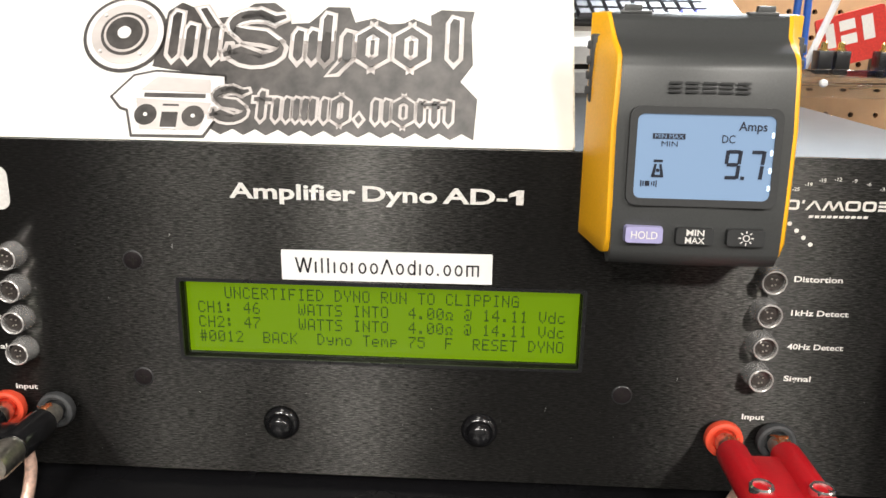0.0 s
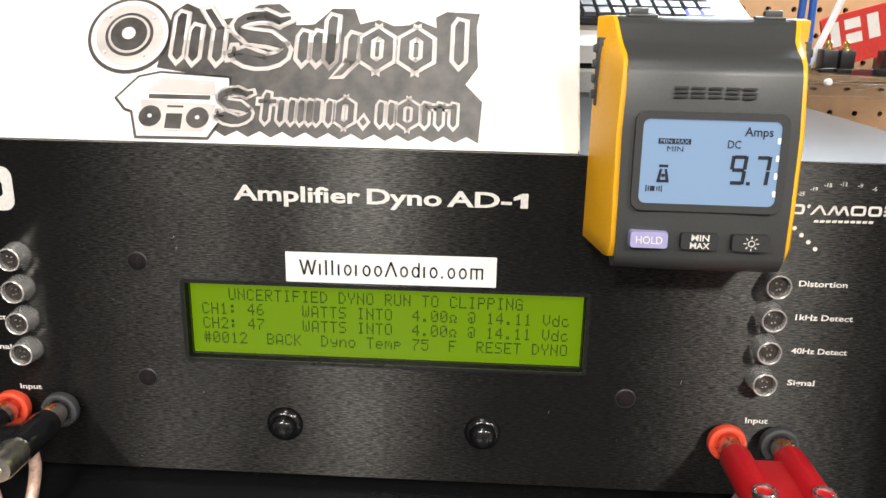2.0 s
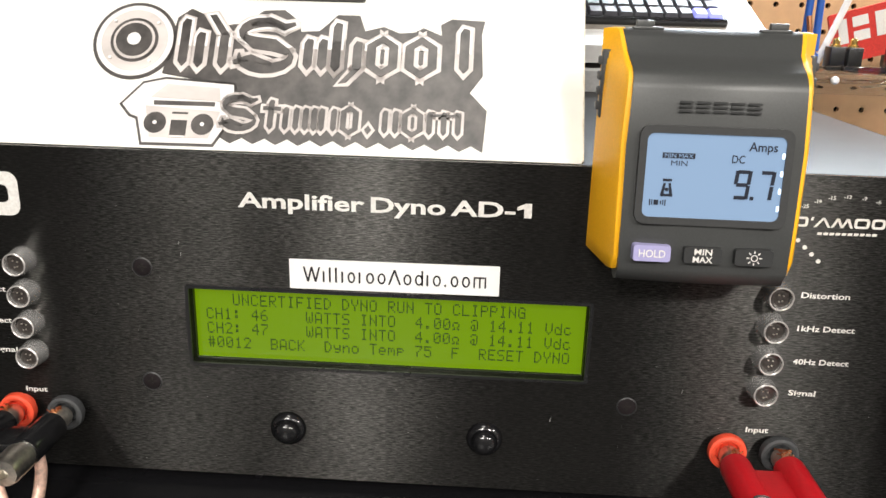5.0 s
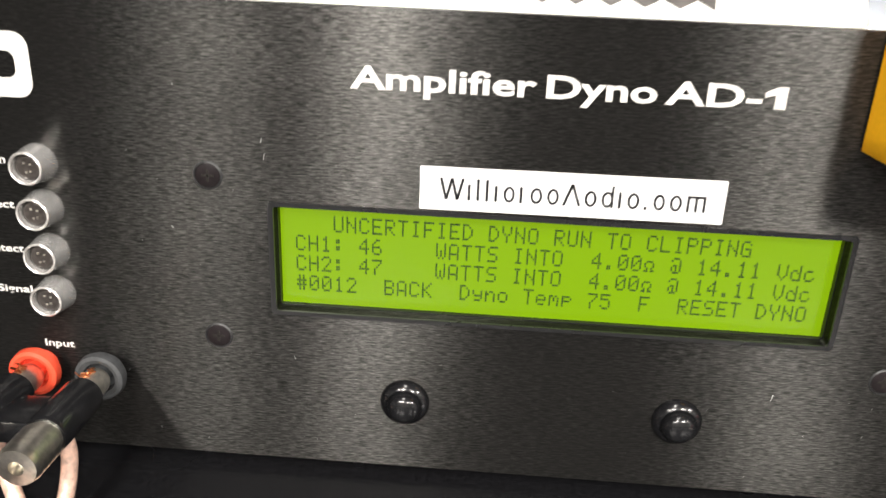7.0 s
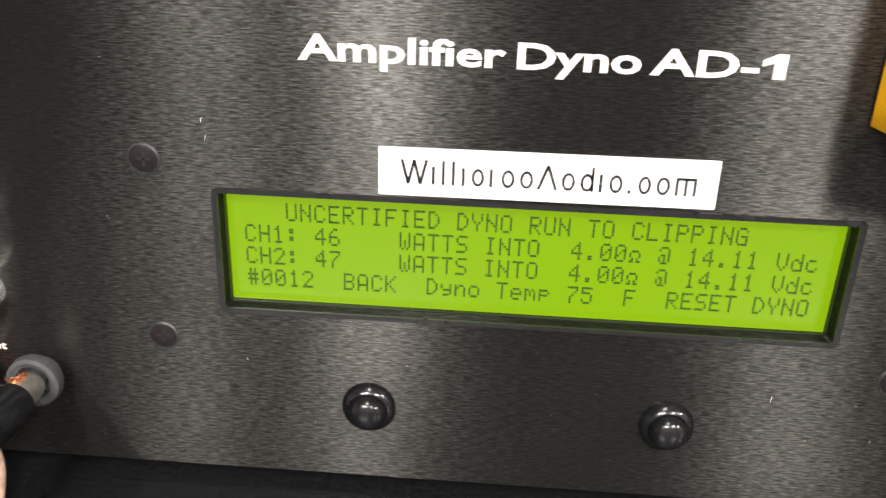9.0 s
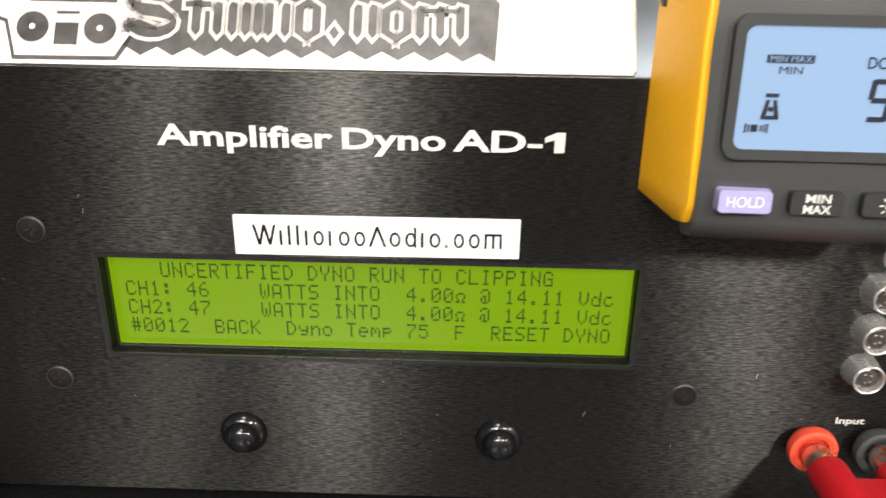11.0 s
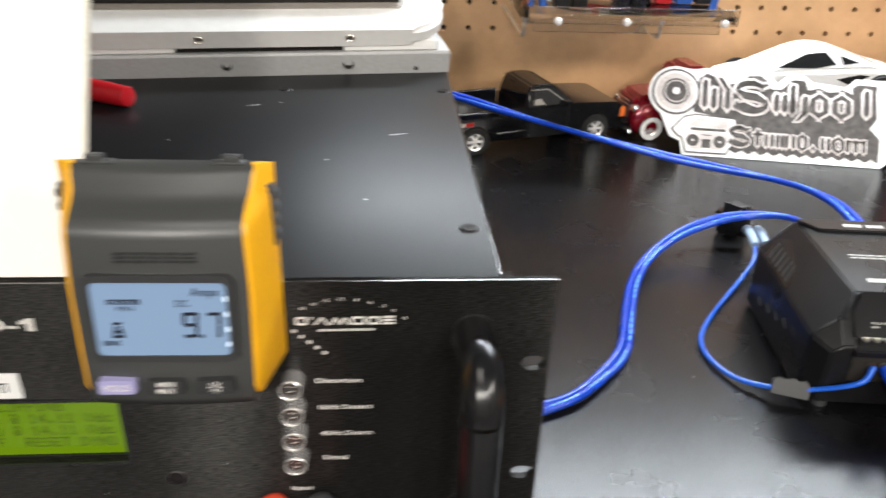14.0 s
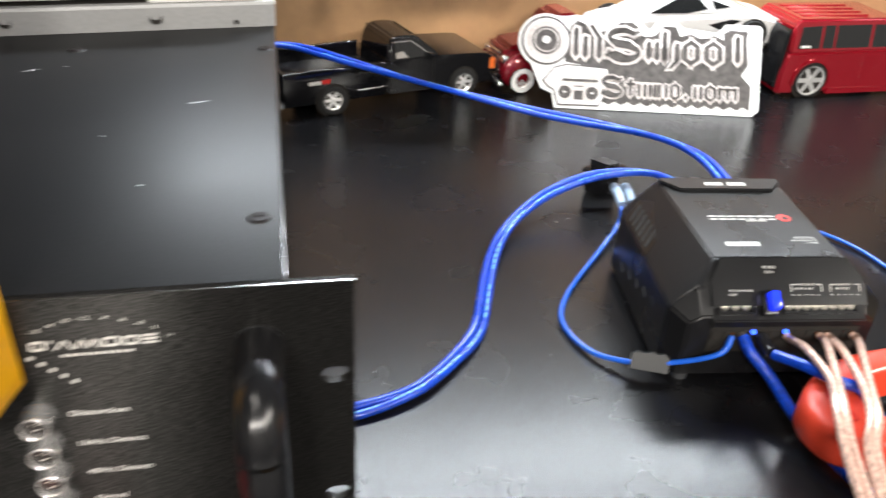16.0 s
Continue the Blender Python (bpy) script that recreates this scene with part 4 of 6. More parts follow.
def twin_plug(name, xs, z, body, body_label, reach, tail):
    plug = thing(name, body_label, "plug", group="banana plugs")
    for x in xs:
        m = front(0) @ Matrix.Translation((x, z, 0))
        bm = bmesh.new()
        lathe(bm, [(0.0018, 0.0055), (0.0036, 0.0066), (0.0040, 0.008), (0.0040, 0.0150), (0.0034, 0.0160)], m, 24)
        collar = part("collar", bm, NICKEL, plug, "nickel plug collar")
        bm = bmesh.new()
        for k in range(9):
            a, b = random.uniform(-0.0022, 0.0022), random.uniform(0.0088, 0.0130)
            tube(bm, [(x + a, -b, z + 0.0036), (x + a + random.uniform(-0.0012, 0.0012), -b - 0.0008, z + 0.0050), (x + a + random.uniform(-0.002, 0.002), -b + 0.001, z + 0.0042)], 0.00025, 5, 3)
        part("stray_strands", bm, COPPER, collar, "stray copper strands")
        bm = bmesh.new()
        lathe(bm, [(0.0040, 0.0148), (0.0054, 0.0150), (0.0057, 0.0165), (0.0057, reach - 0.001), (0.0052, reach), (0, reach)], m, 28)
        part("barrel", bm, body, plug)
        bm = bmesh.new()
        if tail == "screw":
            lathe(bm, [(0.0046, reach - 0.0006), (0.0046, reach + 0.002), (0.0056, reach + 0.0025)] + [(0.0056 - 0.0003 * (q % 2), reach + 0.0030 + 0.0010 * q) for q in range(10)] + [(0.0050, reach + 0.0132), (0.0020, reach + 0.0134), (0.0017, reach + 0.010), (0, reach + 0.010)], m, 28)
        else:
            lathe(bm, [(0.0041, 0.0040), (0.0041, 0.0062), (0.0036, 0.0068), (0.0030, 0.0064), (0.0028, 0.0052), (0, 0.0052)], Matrix.Translation((x, -reach + 0.0075, z)), 24)
        part("thumb_screw", bm, NICKEL if tail == "screw" else CHROME, plug)
    bm = bmesh.new()
    box(bm, xs[0], xs[1], -reach + 0.001, -0.0205, z - 0.0040, z + 0.0026, 0.0008)
    part("web", bm, body, plug)
    return plug


twin_plug("banana_plug", (0.1315, 0.1510), 0.0290, RED_PLASTIC, "red twin banana plug pushed into the binding posts", 0.054, "flush")
twin_plug("banana_plug", (-0.1465, -0.1270), 0.0305, BLACK_GLOSS, "black twin banana plug with knurled nickel end screws", 0.035, "screw")
for pts in ([(-0.1270, -0.027, 0.027), (-0.1255, -0.029, 0.018), (-0.1262, -0.036, 0.006), (-0.130, -0.046, 0.0026), (-0.141, -0.075, 0.0026)],
            [(-0.1465, -0.028, 0.027), (-0.1400, -0.034, 0.017), (-0.1345, -0.040, 0.007), (-0.133, -0.052, 0.0026), (-0.146, -0.080, 0.0026)],
            [(0.1330, -0.028, 0.025), (0.1290, -0.027, 0.014), (0.1280, -0.032, 0.005), (0.132, -0.050, 0.0026), (0.15, -0.11, 0.0026)]):
    bm = bmesh.new()
    tube(bm, pts, 0.0022, 12)
    lead = part("speaker_wire", bm, WIRE_COPPER)
    tagged(lead, "clear-sleeved copper speaker wire hanging from a plug", "wire", "speaker wires")

# ---- white portable computer behind the board ----
WHITE_PL = material("white_plastic", (0.80, 0.79, 0.77), 0.35, grain=0.03, scale=200, wear=0.3)
GREY_PL = material("pale_grey_plastic", (0.42, 0.42, 0.42), 0.45, grain=0.08, scale=500, wear=0.2)
TAUPE = material("taupe_tray", (0.30, 0.27, 0.24), 0.5, grain=0.08, scale=300)
KEY_LIT = material("lit_key", (0.3, 0.3, 0.8), 0.4, glow=(0.22, 0.25, 1.0), glow_strength=0.9)
KEY_GREY = material("key_grey", (0.06, 0.06, 0.07), 0.4, grain=0.1, scale=300)
LAP = pose(0.2215, 0.2615, 0.1357, 0, 0, 6.6)
laptop = thing("portable_computer", "white and grey portable computer with black keyboard on the tester", "computer", LAP)
bm = bmesh.new()
sec = [(0.004, 0.0), (0.0, 0.0135), (0.001, 0.0150), (0.25, 0.0150), (0.25, 0.0)]
prism(bm, sec, -0.36, 0.0, Matrix(((0, 0, 1, 0), (1, 0, 0, 0), (0, 1, 0, 0), (0, 0, 0, 1))))
base_part = part("base", bm, GREY_PL, laptop, "pale grey base")
for hx, hz, hr in ((-0.065, 0.0075, 0.0035), (-0.022, 0.011, 0.0013), (-0.022, 0.004, 0.0013), (-0.045, 0.011, 0.0013), (-0.14, 0.0075, 0.0030), (-0.2, 0.011, 0.0013)):
    bm = bmesh.new()
    lathe(bm, [(0, -0.0005), (hr * 0.6, -0.0005), (hr, 0.0004)], Matrix.Translation((hx, 0.0016, hz)) @ FRONT, 16)
    part("base_hole", bm, HOLE, base_part)
bm = bmesh.new()
prism(bm, rounded(-0.36, -0.003, 0.0015, 0.25, 0.022, 8), 0.0195, 0.0320)
bmesh.ops.bevel(bm, geom=[e for e in bm.edges if abs(e.verts[0].co.z - e.verts[1].co.z) < 1e-6], offset=0.0030, segments=3, affect="EDGES")
upper = part("upper_deck", bm, WHITE_PL, laptop, "white rounded deck")
# dark filler stands for the shade between base and deck
bm = bmesh.new()
prism(bm, rounded(-0.355, -0.008, 0.006, 0.245, 0.02, 6), 0.0148, 0.0198)
part("shadow_gap", bm, HOLE, laptop)
for x0, x1 in ((-0.068, -0.008), (-0.36, -0.17)):
    bm = bmesh.new()
    box(bm, x0, x1, 0.0030, 0.02, 0.0152, 0.0215, 0.001)
    part("front_foot", bm, WHITE_PL, laptop)
for hx in (-0.064, -0.155):
    bm = bmesh.new()
    lathe(bm, [(0.0026, 0.0006), (0.0023, 0.0010), (0.0018, 0.0003), (0, 0.0003)], Matrix.Translation((hx, 0.0015, 0.0262)) @ FRONT, 18)
    part("deck_screw", bm, NICKEL, upper)
bm = bmesh.new()
prism(bm, rounded(-0.34, -0.0270, 0.022, 0.23, 0.006, 3), 0.0316, 0.0330)
tray = part("key_tray", bm, TAUPE, upper)
bm = bmesh.new()
box(bm, -0.33, -0.0300, 0.026, 0.15, 0.0330, 0.0385, 0.0015)
board_kb = part("keyboard", bm, BLACK, laptop, "black keyboard")
for r in range(6):
    for c in range(17):
        bm = bmesh.new()
        x = -0.0425 - 0.0100 * c
        y = 0.0285 + 0.0108 * r
        lo = [bm.verts.new((x + a, y + b, 0.0384)) for a, b in ((0, 0), (0.0092, 0), (0.0092, 0.0098), (0, 0.0098))]
        hi = [bm.verts.new((x + a, y + b, 0.0412)) for a, b in ((0.0010, 0.0008), (0.0082, 0.0008), (0.0082, 0.0086), (0.0010, 0.0086))]
        bm.faces.new(hi)
        for i in range(4):
            bm.faces.new((lo[i], lo[(i + 1) % 4], hi[(i + 1) % 4], hi[i]))
        part("key", bm, KEY_LIT if r == 0 and c < 2 else KEY_GREY, board_kb, "blue-lit key" if r == 0 and c < 2 else "")

# the deck is raised at the back on a stand
HINGE = Vector((0, 0.0035, 0.0195))
RAISED = Matrix.Translation(HINGE) @ Euler((radians(26), 0, 0)).to_matrix().to_4x4() @ Matrix.Translation(-HINGE)
for ob in (upper, *upper.children_recursive, board_kb, *board_kb.children_recursive):
    ob.data.transform(RAISED)
bm = bmesh.new()
prism(bm, [(0.150, 0.0148), (0.215, 0.0148), (0.190, 0.1050), (0.172, 0.0960)], -0.30, -0.06, Matrix(((0, 0, 1, 0), (1, 0, 0, 0), (0, 1, 0, 0), (0, 0, 0, 1))))
part("stand", bm, BLACK, laptop, "black stand under the raised deck")

# ---- red cap lying on the lid ----
bm = bmesh.new()
lathe(bm, [(0, -0.001), (0.0052, 0), (0.0058, 0.001), (0.0064, 0.03), (0.0062, 0.036), (0, 0.0362)], Matrix.Translation((0.0385, 0.1885, 0.1420)) @ Euler((0, radians(-90), radians(-28))).to_matrix().to_4x4(), 24)
tagged(part("marker_pen", bm, RED_PLASTIC), "red tapered marker pen cap lying on the black lid", "marker pen")

# ---- clear shelf on the pegboard with small parts on it ----
ACRYLIC = glass("clear_acrylic", (0.93, 0.95, 0.95), 0.06, 1.35)
GOLD = material("gold_plate", (0.9, 0.62, 0.2), 0.2, 1.0, 0.1, 300)
BLUE_PL = material("blue_sleeve", (0.02, 0.10, 0.42), 0.4, grain=0.1, scale=400)
RED_CLOTH = material("red_cloth", (0.55, 0.03, 0.02), 0.75, grain=0.2, scale=900, bump=0.3)
shelf = thing("acrylic_shelf", "clear acrylic parts shelf bolted to the pegboard", "shelf")
for nm, d in (("tray_floor", (0.302, 0.484, 0.432, 0.565, 0.1345, 0.1385)), ("front_lip", (0.302, 0.484, 0.428, 0.4318, 0.1310, 0.1450)), ("end_lip", (0.2980, 0.3018, 0.428, 0.565, 0.1310, 0.1450)), ("under_rail", (0.310, 0.476, 0.445, 0.449, 0.1200, 0.1342))):
    bm = bmesh.new()
    box(bm, *d, bev=0.0008)
    part(nm, bm, ACRYLIC, shelf)
for sx in (0.327, 0.386, 0.472):
    bm = bmesh.new()
    lathe(bm, [(0.0034, 0), (0.0034, 0.002), (0.0022, 0.0036), (0, 0.0040)], front(0.428) @ Matrix.Translation((sx, 0.1335, 0)), 18)
    part("bolt", bm, WHITE_PL, shelf, "white nylon bolt head")
for sx in (0.30, 0.42):
    bm = bmesh.new()
    tube(bm, [(sx, 0.44, 0.134), (sx, 0.44, 0.120), (sx, 0.46, 0.117), (sx, 0.564, 0.117)], 0.0016, 8)
    part("support_hook", bm, NICKEL, shelf, "bent wire support hook")
for bx in (0.334, 0.349, 0.386, 0.401):
    plug = thing("cable_connector", "black boxed cable connector with gold tip on the shelf", "connector", group="connectors on the shelf")
    bm = bmesh.new()
    box(bm, bx - 0.0062, bx + 0.0062, 0.446, 0.462, 0.1387, 0.1600, 0.0010)
    part("housing", bm, BLACK, plug)
    bm = bmesh.new()
    lathe(bm, [(0.0046, 0.1598), (0.0046, 0.1615), (0.0030, 0.1620), (0.0030, 0.1660), (0.0018, 0.1675), (0, 0.1675)], Matrix.Translation((bx, 0.454, 0)), 18)
    part("tip", bm, GOLD, plug, "gold-plated tip")
for bx, lean_ in ((0.306, 0.001), (0.318, -0.001), (0.470, 0.003)):
    bm = bmesh.new()
    tube(bm, [(bx, 0.455, 0.1387), (bx + lean_, 0.456, 0.165), (bx + 2 * lean_, 0.457, 0.22)], 0.0032, 12)
    tagged(part("blue_sleeve", bm, BLUE_PL), "upright blue sleeved wire on the shelf", "wire")
bm = bmesh.new()
tube(bm, [(0.300, 0.448, 0.140), (0.304, 0.447, 0.152), (0.309, 0.448, 0.164), (0.306, 0.450, 0.185)], 0.0022, 10)
tagged(part("copper_wire", bm, COPPER), "twisted bare copper wire end on the shelf", "wire")
bm = bmesh.new()
tube(bm, [(0.325, 0.47, 0.142), (0.333, 0.47, 0.165), (0.345, 0.47, 0.20), (0.352, 0.47, 0.23)], 0.0030, 10)
tagged(part("white_cable", bm, WHITE_PL), "white cable standing up from the shelf", "wire")
tag_m = pose(0.352, 0.498, 0.1405, 0, 0, 0) @ Euler((0, radians(-16), 0)).to_matrix().to_4x4() @ FRONT
tag = thing("cloth_tag", "red cloth tag with white print hanging over the shelf", "tag")
bm = bmesh.new()
prism(bm, rounded(0.0, 0.062, 0.0, 0.046, 0.003, 3), 0.0, 0.004, tag_m)
part("cloth", bm, RED_CLOTH, tag)
flat("white_print", [rect(0.007, 0.015, 0.018, 0.040), rect(0.020, 0.034, 0.018, 0.027), rect(0.020, 0.034, 0.031, 0.040), rect(0.040, 0.050, 0.018, 0.040)], WHITE_INK, tag, tag_m @ Matrix.Translation((0, 0, 0.004)), 0.0006)
for k in range(4):
    bm = bmesh.new()
    box(bm, 0.408 + 0.019 * k, 0.423 + 0.019 * k, 0.48, 0.53, 0.1387, 0.165 + 0.006 * (k % 2), 0.002)
    tagged(part("parts_box", bm, (BLACK, RED_PLASTIC, BLUE_PL, BLACK)[k]), ("black", "red", "blue", "black")[k] + " small parts box standing on the shelf", "box", "boxes on the shelf")

# ---- car amplifier under test ----
AMP = material("amplifier_black", (0.009, 0.009, 0.010), 0.30, spec=0.3, grain=0.2, scale=700, bump=0.08, wear=0.3)
AMP_DARK = material("amplifier_inset", (0.009, 0.009, 0.010), 0.25, grain=0.2, scale=500, wear=0.3)
FUSE_BLUE = material("blue_fuse", (0.02, 0.05, 0.8), 0.12, glow=(0.01, 0.03, 1.0), glow_strength=0.9, coat=0.5)
BLUE_LED = material("blue_indicator", (0.1, 0.2, 1), 0.2, glow=(0.02, 0.10, 1.0), glow_strength=3.0)
RED_INK = material("red_print", (0.55, 0.02, 0.015), 0.4)
AM = pose(0.4715, 0.1300, 0.0, 0, 0, -6.0)
amp = thing("car_amplifier", "compact black car amplifier with wires and blue fuse on bench", "amplifier", AM)
bm = bmesh.new()


def section(y, w, top, tw, sh):
    return [(-w, y, 0.004), (-w, y, sh), (-tw, y, top), (tw, y, top), (w, y, sh), (w, y, 0.004)]


secs = [section(-0.0500, 0.0490, 0.0420, 0.0430, 0.0380), section(-0.0400, 0.0575, 0.0545, 0.0440, 0.0420), section(-0.0290, 0.0580, 0.0640, 0.0350, 0.0430), section(0.0560, 0.0560, 0.0640, 0.0370, 0.0430), section(0.0630, 0.0530, 0.0600, 0.0350, 0.0410)]
rings = [[bm.verts.new(p) for p in s] for s in secs]
for a, b in zip(rings[:-1], rings[1:]):
    for i in range(6):
        bm.faces.new((a[i], a[(i + 1) % 6], b[(i + 1) % 6], b[i]))
bm.faces.new(rings[0])
bm.faces.new(rings[-1][::-1])
bmesh.ops.bevel(bm, geom=bm.edges[:], offset=0.0010, segments=2, affect="EDGES")
amp_body = part("body", bm, AMP, amp, "black faceted metal body", sharp=28)
for fx in (-0.045, 0.045):
    for fy in (-0.045, 0.05):
        bm = bmesh.new()
        lathe(bm, [(0.004, 0), (0.004, 0.0045), (0, 0.0045)], Matrix.Translation((fx, fy, 0)), 14)
        part("foot", bm, RUBBER, amp)
# slanted inset front with the terminals' captions
pitch_f = math.atan2(0.0175, 0.0175)
UPV = Vector((0, math.cos(pitch_f), math.sin(pitch_f)))
INSET = Matrix(((1, 0, 0, 0), (0, UPV.y, -UPV.z, -0.0475), (0, UPV.z, UPV.y, 0.0468), (0, 0, 0, 1)))
bm = bmesh.new()
prism(bm, [(-0.0385, 0.0), (0.0435, 0.0), (0.0435, 0.0130), (0.0360, 0.0245), (-0.0320, 0.0245), (-0.0385, 0.0130)], -0.004, 0.0012, INSET)
inset = part("front_inset", bm, AMP_DARK, amp, "gloss-black caption panel")
for x0, x1, y, cap_, body in ((-0.0290, -0.0170, 0.0070, 0.0011, "POWER"), (-0.0105, -0.0040, 0.0190, 0.0013, "FUSE"), (-0.0098, -0.0048, 0.0166, 0.0012, "25A"), (0.0075, 0.0165, 0.0100, 0.0011, "FRONT"), (0.0060, 0.0150, 0.0080, 0.0010, "BRIDGE"), (0.0285, 0.0355, 0.0100, 0.0011, "REAR"), (0.0270, 0.0350, 0.0080, 0.0010, "BRIDGE"), (-0.0295, -0.0255, 0.0050, 0.0010, "REM")):
    words("caption", body, x0, x1, y, cap_, WHITE_INK, inset, INSET, 0.0, lift=0.0015)
lines = []
for x0, x1 in ((0.0035, 0.0200), (0.0245, 0.0405)):
    lines += [rect(x0, x0 + 0.0004, 0.0068, 0.0107), rect(x1 - 0.0004, x1, 0.0068, 0.0107), rect(x0, x0 + 0.0035, 0.0104, 0.0108), rect(x1 - 0.003, x1, 0.0104, 0.0108)] + [rect(x0 + 0.0035 * q, x0 + 0.0035 * q + 0.001, 0.0050, 0.0055) for q in range(5)]
flat("caption_line", lines, WHITE_INK, inset, INSET, 0.0015)
# ledge with clamping screws
bm = bmesh.new()
prism(bm, [(-0.0520, 0.0365), (-0.0525, 0.0410), (-0.0405, 0.0512), (-0.0365, 0.0512), (-0.0375, 0.0365)], -0.0380, 0.0430, Matrix(((0, 0, 1, 0), (1, 0, 0, 0), (0, 1, 0, 0), (0, 0, 0, 1))))
bmesh.ops.bevel(bm, geom=bm.edges[:], offset=0.0006, segments=2, affect="EDGES")
ledge = part("terminal_ledge", bm, AMP, amp)
ledge_pitch = math.atan2(0.0102, 0.0120)
LEDGE = Matrix(((1, 0, 0, 0), (0, math.cos(ledge_pitch), -math.sin(ledge_pitch), -0.0525), (0, math.sin(ledge_pitch), math.cos(ledge_pitch), 0.0412), (0, 0, 0, 1)))
for x0, x1, count in ((-0.0355, -0.0165, 3), (-0.0010, 0.0385, 8)):
    bm = holed(bmesh.new(), rounded(x0, x1, 0.0030, 0.0112, 0.0006, 2), [rounded(x0 + 0.0010, x1 - 0.0010, 0.0042, 0.0100, 0.0004, 2)], -0.001, 0.0012, LEDGE)
    strip = part("terminal_strip", bm, AMP_DARK, ledge)
    for q in range(count):
        x = x0 + 0.0010 + (x1 - x0 - 0.002) * (q + 0.5) / count
        bm = bmesh.new()
        lathe(bm, [(0.0021, 0.0), (0.0019, 0.0011), (0.0006, 0.0009), (0.0004, 0.0004), (0, 0.0004)], LEDGE @ Matrix.Translation((x, 0.0071, 0)), 14)
        part("clamp_screw", bm, NICKEL, strip)
bm = bmesh.new()
box(bm, -0.0128, -0.0052, 0.0020, 0.0150, 0.0005, 0.0045, 0.0008, m=LEDGE)
part("fuse_holder", bm, AMP_DARK, ledge)
bm = bmesh.new()
box(bm, -0.0112, -0.0062, 0.0035, 0.0135, 0.0040, 0.0105, 0.0014, m=LEDGE)
part("fuse", bm, FUSE_BLUE, ledge, "translucent blue blade fuse, glowing")
# openings for the wires under the ledge
bm = bmesh.new()
box(bm, -0.0375, 0.0425, -0.0508, -0.0430, 0.0200, 0.0362, 0.0006)
socket = part("wire_socket", bm, HOLE, amp)
for q in range(11):
    x = -0.0345 + 0.0066 * q + (0.004 if q > 2 else 0)
    bm = bmesh.new()
    box(bm, x - 0.0020, x + 0.0020, -0.0513, -0.0503, 0.0285, 0.0340)
    part("wire_opening", bm, HOLE, socket)
for x in (-0.0150, 0.0022):
    bm = bmesh.new()
    lathe(bm, [(0.0014, 0), (0.0012, 0.0012), (0, 0.0017)], front(-0.0512) @ Matrix.Translation((x, 0.0335, 0)), 12)
    part("indicator", bm, BLUE_LED, socket, "blue indicator, lit")
# raised name plate at the back, as a trapezoid with bars
bm = bmesh.new()
prism(bm, [(-0.0370, 0.0565), (0.0370, 0.0565), (0.0370, 0.0520), (0.0280, 0.0420), (-0.0280, 0.0420), (-0.0370, 0.0520)], 0.0630, 0.0662)
bmesh.ops.bevel(bm, geom=bm.edges[:], offset=0.0007, segments=2, affect="EDGES")
plate = part("raised_plate", bm, AMP, amp)
TOP = Matrix.Translation((0, 0, 0.0662))
flat("plate_print", [rect(-0.011 + 0.0028 * q, -0.011 + 0.0028 * q + 0.0020, 0.0462, 0.0500) for q in range(9) if q != 4], WHITE_INK, plate, TOP)
LIDM = Matrix.Translation((0, 0, 0.0640))
strokes = []
for q, x in enumerate((-0.0220, -0.0165, -0.0110, -0.0055, 0.0000, 0.0060, 0.0115)):
    strokes += [rect(x, x + 0.0046, 0.0128, 0.0138, 0.0003), rect(x, x + 0.0044, 0.0095, 0.0105, 0.0003)]
strokes += [rect(-0.002, 0.010, 0.0078, 0.0084)]
flat("top_mark", strokes, WHITE_INK, amp_body, LIDM)
part("top_emblem", holed(bmesh.new(), disc(0.0215, 0.0115, 0.0040, 24), [disc(0.0222, 0.0112, 0.0018, 14)], 0.0001, 0.0003, LIDM), RED_INK, amp_body)
flat("model_print", [rect(-0.0230 + 0.0027 * q, -0.0230 + 0.0027 * q + 0.0020, -0.0180, -0.0140, 0.0003) for q in range(7)], WHITE_INK, amp_body, LIDM)
for x0, body, y, cap_ in ((0.0178, "DIGITAL", -0.0108, 0.0019), (0.0148, "4x 100 WATTS", -0.0134, 0.0015), (0.0212, "2 OHMS", -0.0158, 0.0015)):
    words("power_print", body, x0, 0.0285, y, cap_, WHITE_INK, amp_body, LIDM, 0.01)
# vented insets with cooling slots in both flanks
for s in (-1, 1):
    c = math.sqrt(0.5)
    flank = Matrix(((0, -s * c, s * c, s * 0.0570), (1, 0, 0, 0), (0, c, c, 0.0430), (0, 0, 0, 1)))
    bm = bmesh.new()
    prism(bm, [(0.004, 0.0015), (0.046, 0.0010), (0.052, 0.0140), (0.040, 0.0215), (0.014, 0.0180)], -0.001, 0.0005, flank)
    grille = part("side_grille", bm, AMP_DARK, amp_body)
    # raised near-black strips paint the slots' shade, paler strips their lit edges
    for k in range(6):
        x = 0.009 + 0.0058 * k
        for nm, w0, w1, lift, mat in (("cooling_slot", 0.0, 0.0022, 0.0007, HOLE), ("slot_edge", 0.0022, 0.0027, 0.0010, RUBBER)):
            bm = bmesh.new()
            prism(bm, [(x + w0, 0.003), (x + w1, 0.003), (x + w1 + 0.006, 0.013), (x + w0 + 0.006, 0.013)], 0.0004, lift, flank)
            part(nm, bm, mat, grille)
    for k in range(5):
        bm = bmesh.new()
        box(bm, -0.0003, 0.0003, -0.0030, 0.0030, -0.0011, 0.0011, 0.0002, 1, Matrix.Translation((s * 0.0577, -0.020 + 0.013 * k, 0.030 - 0.003 * k)) @ Euler((radians(35), 0, 0)).to_matrix().to_4x4())
        part("side_fin", bm, RUBBER, amp_body)

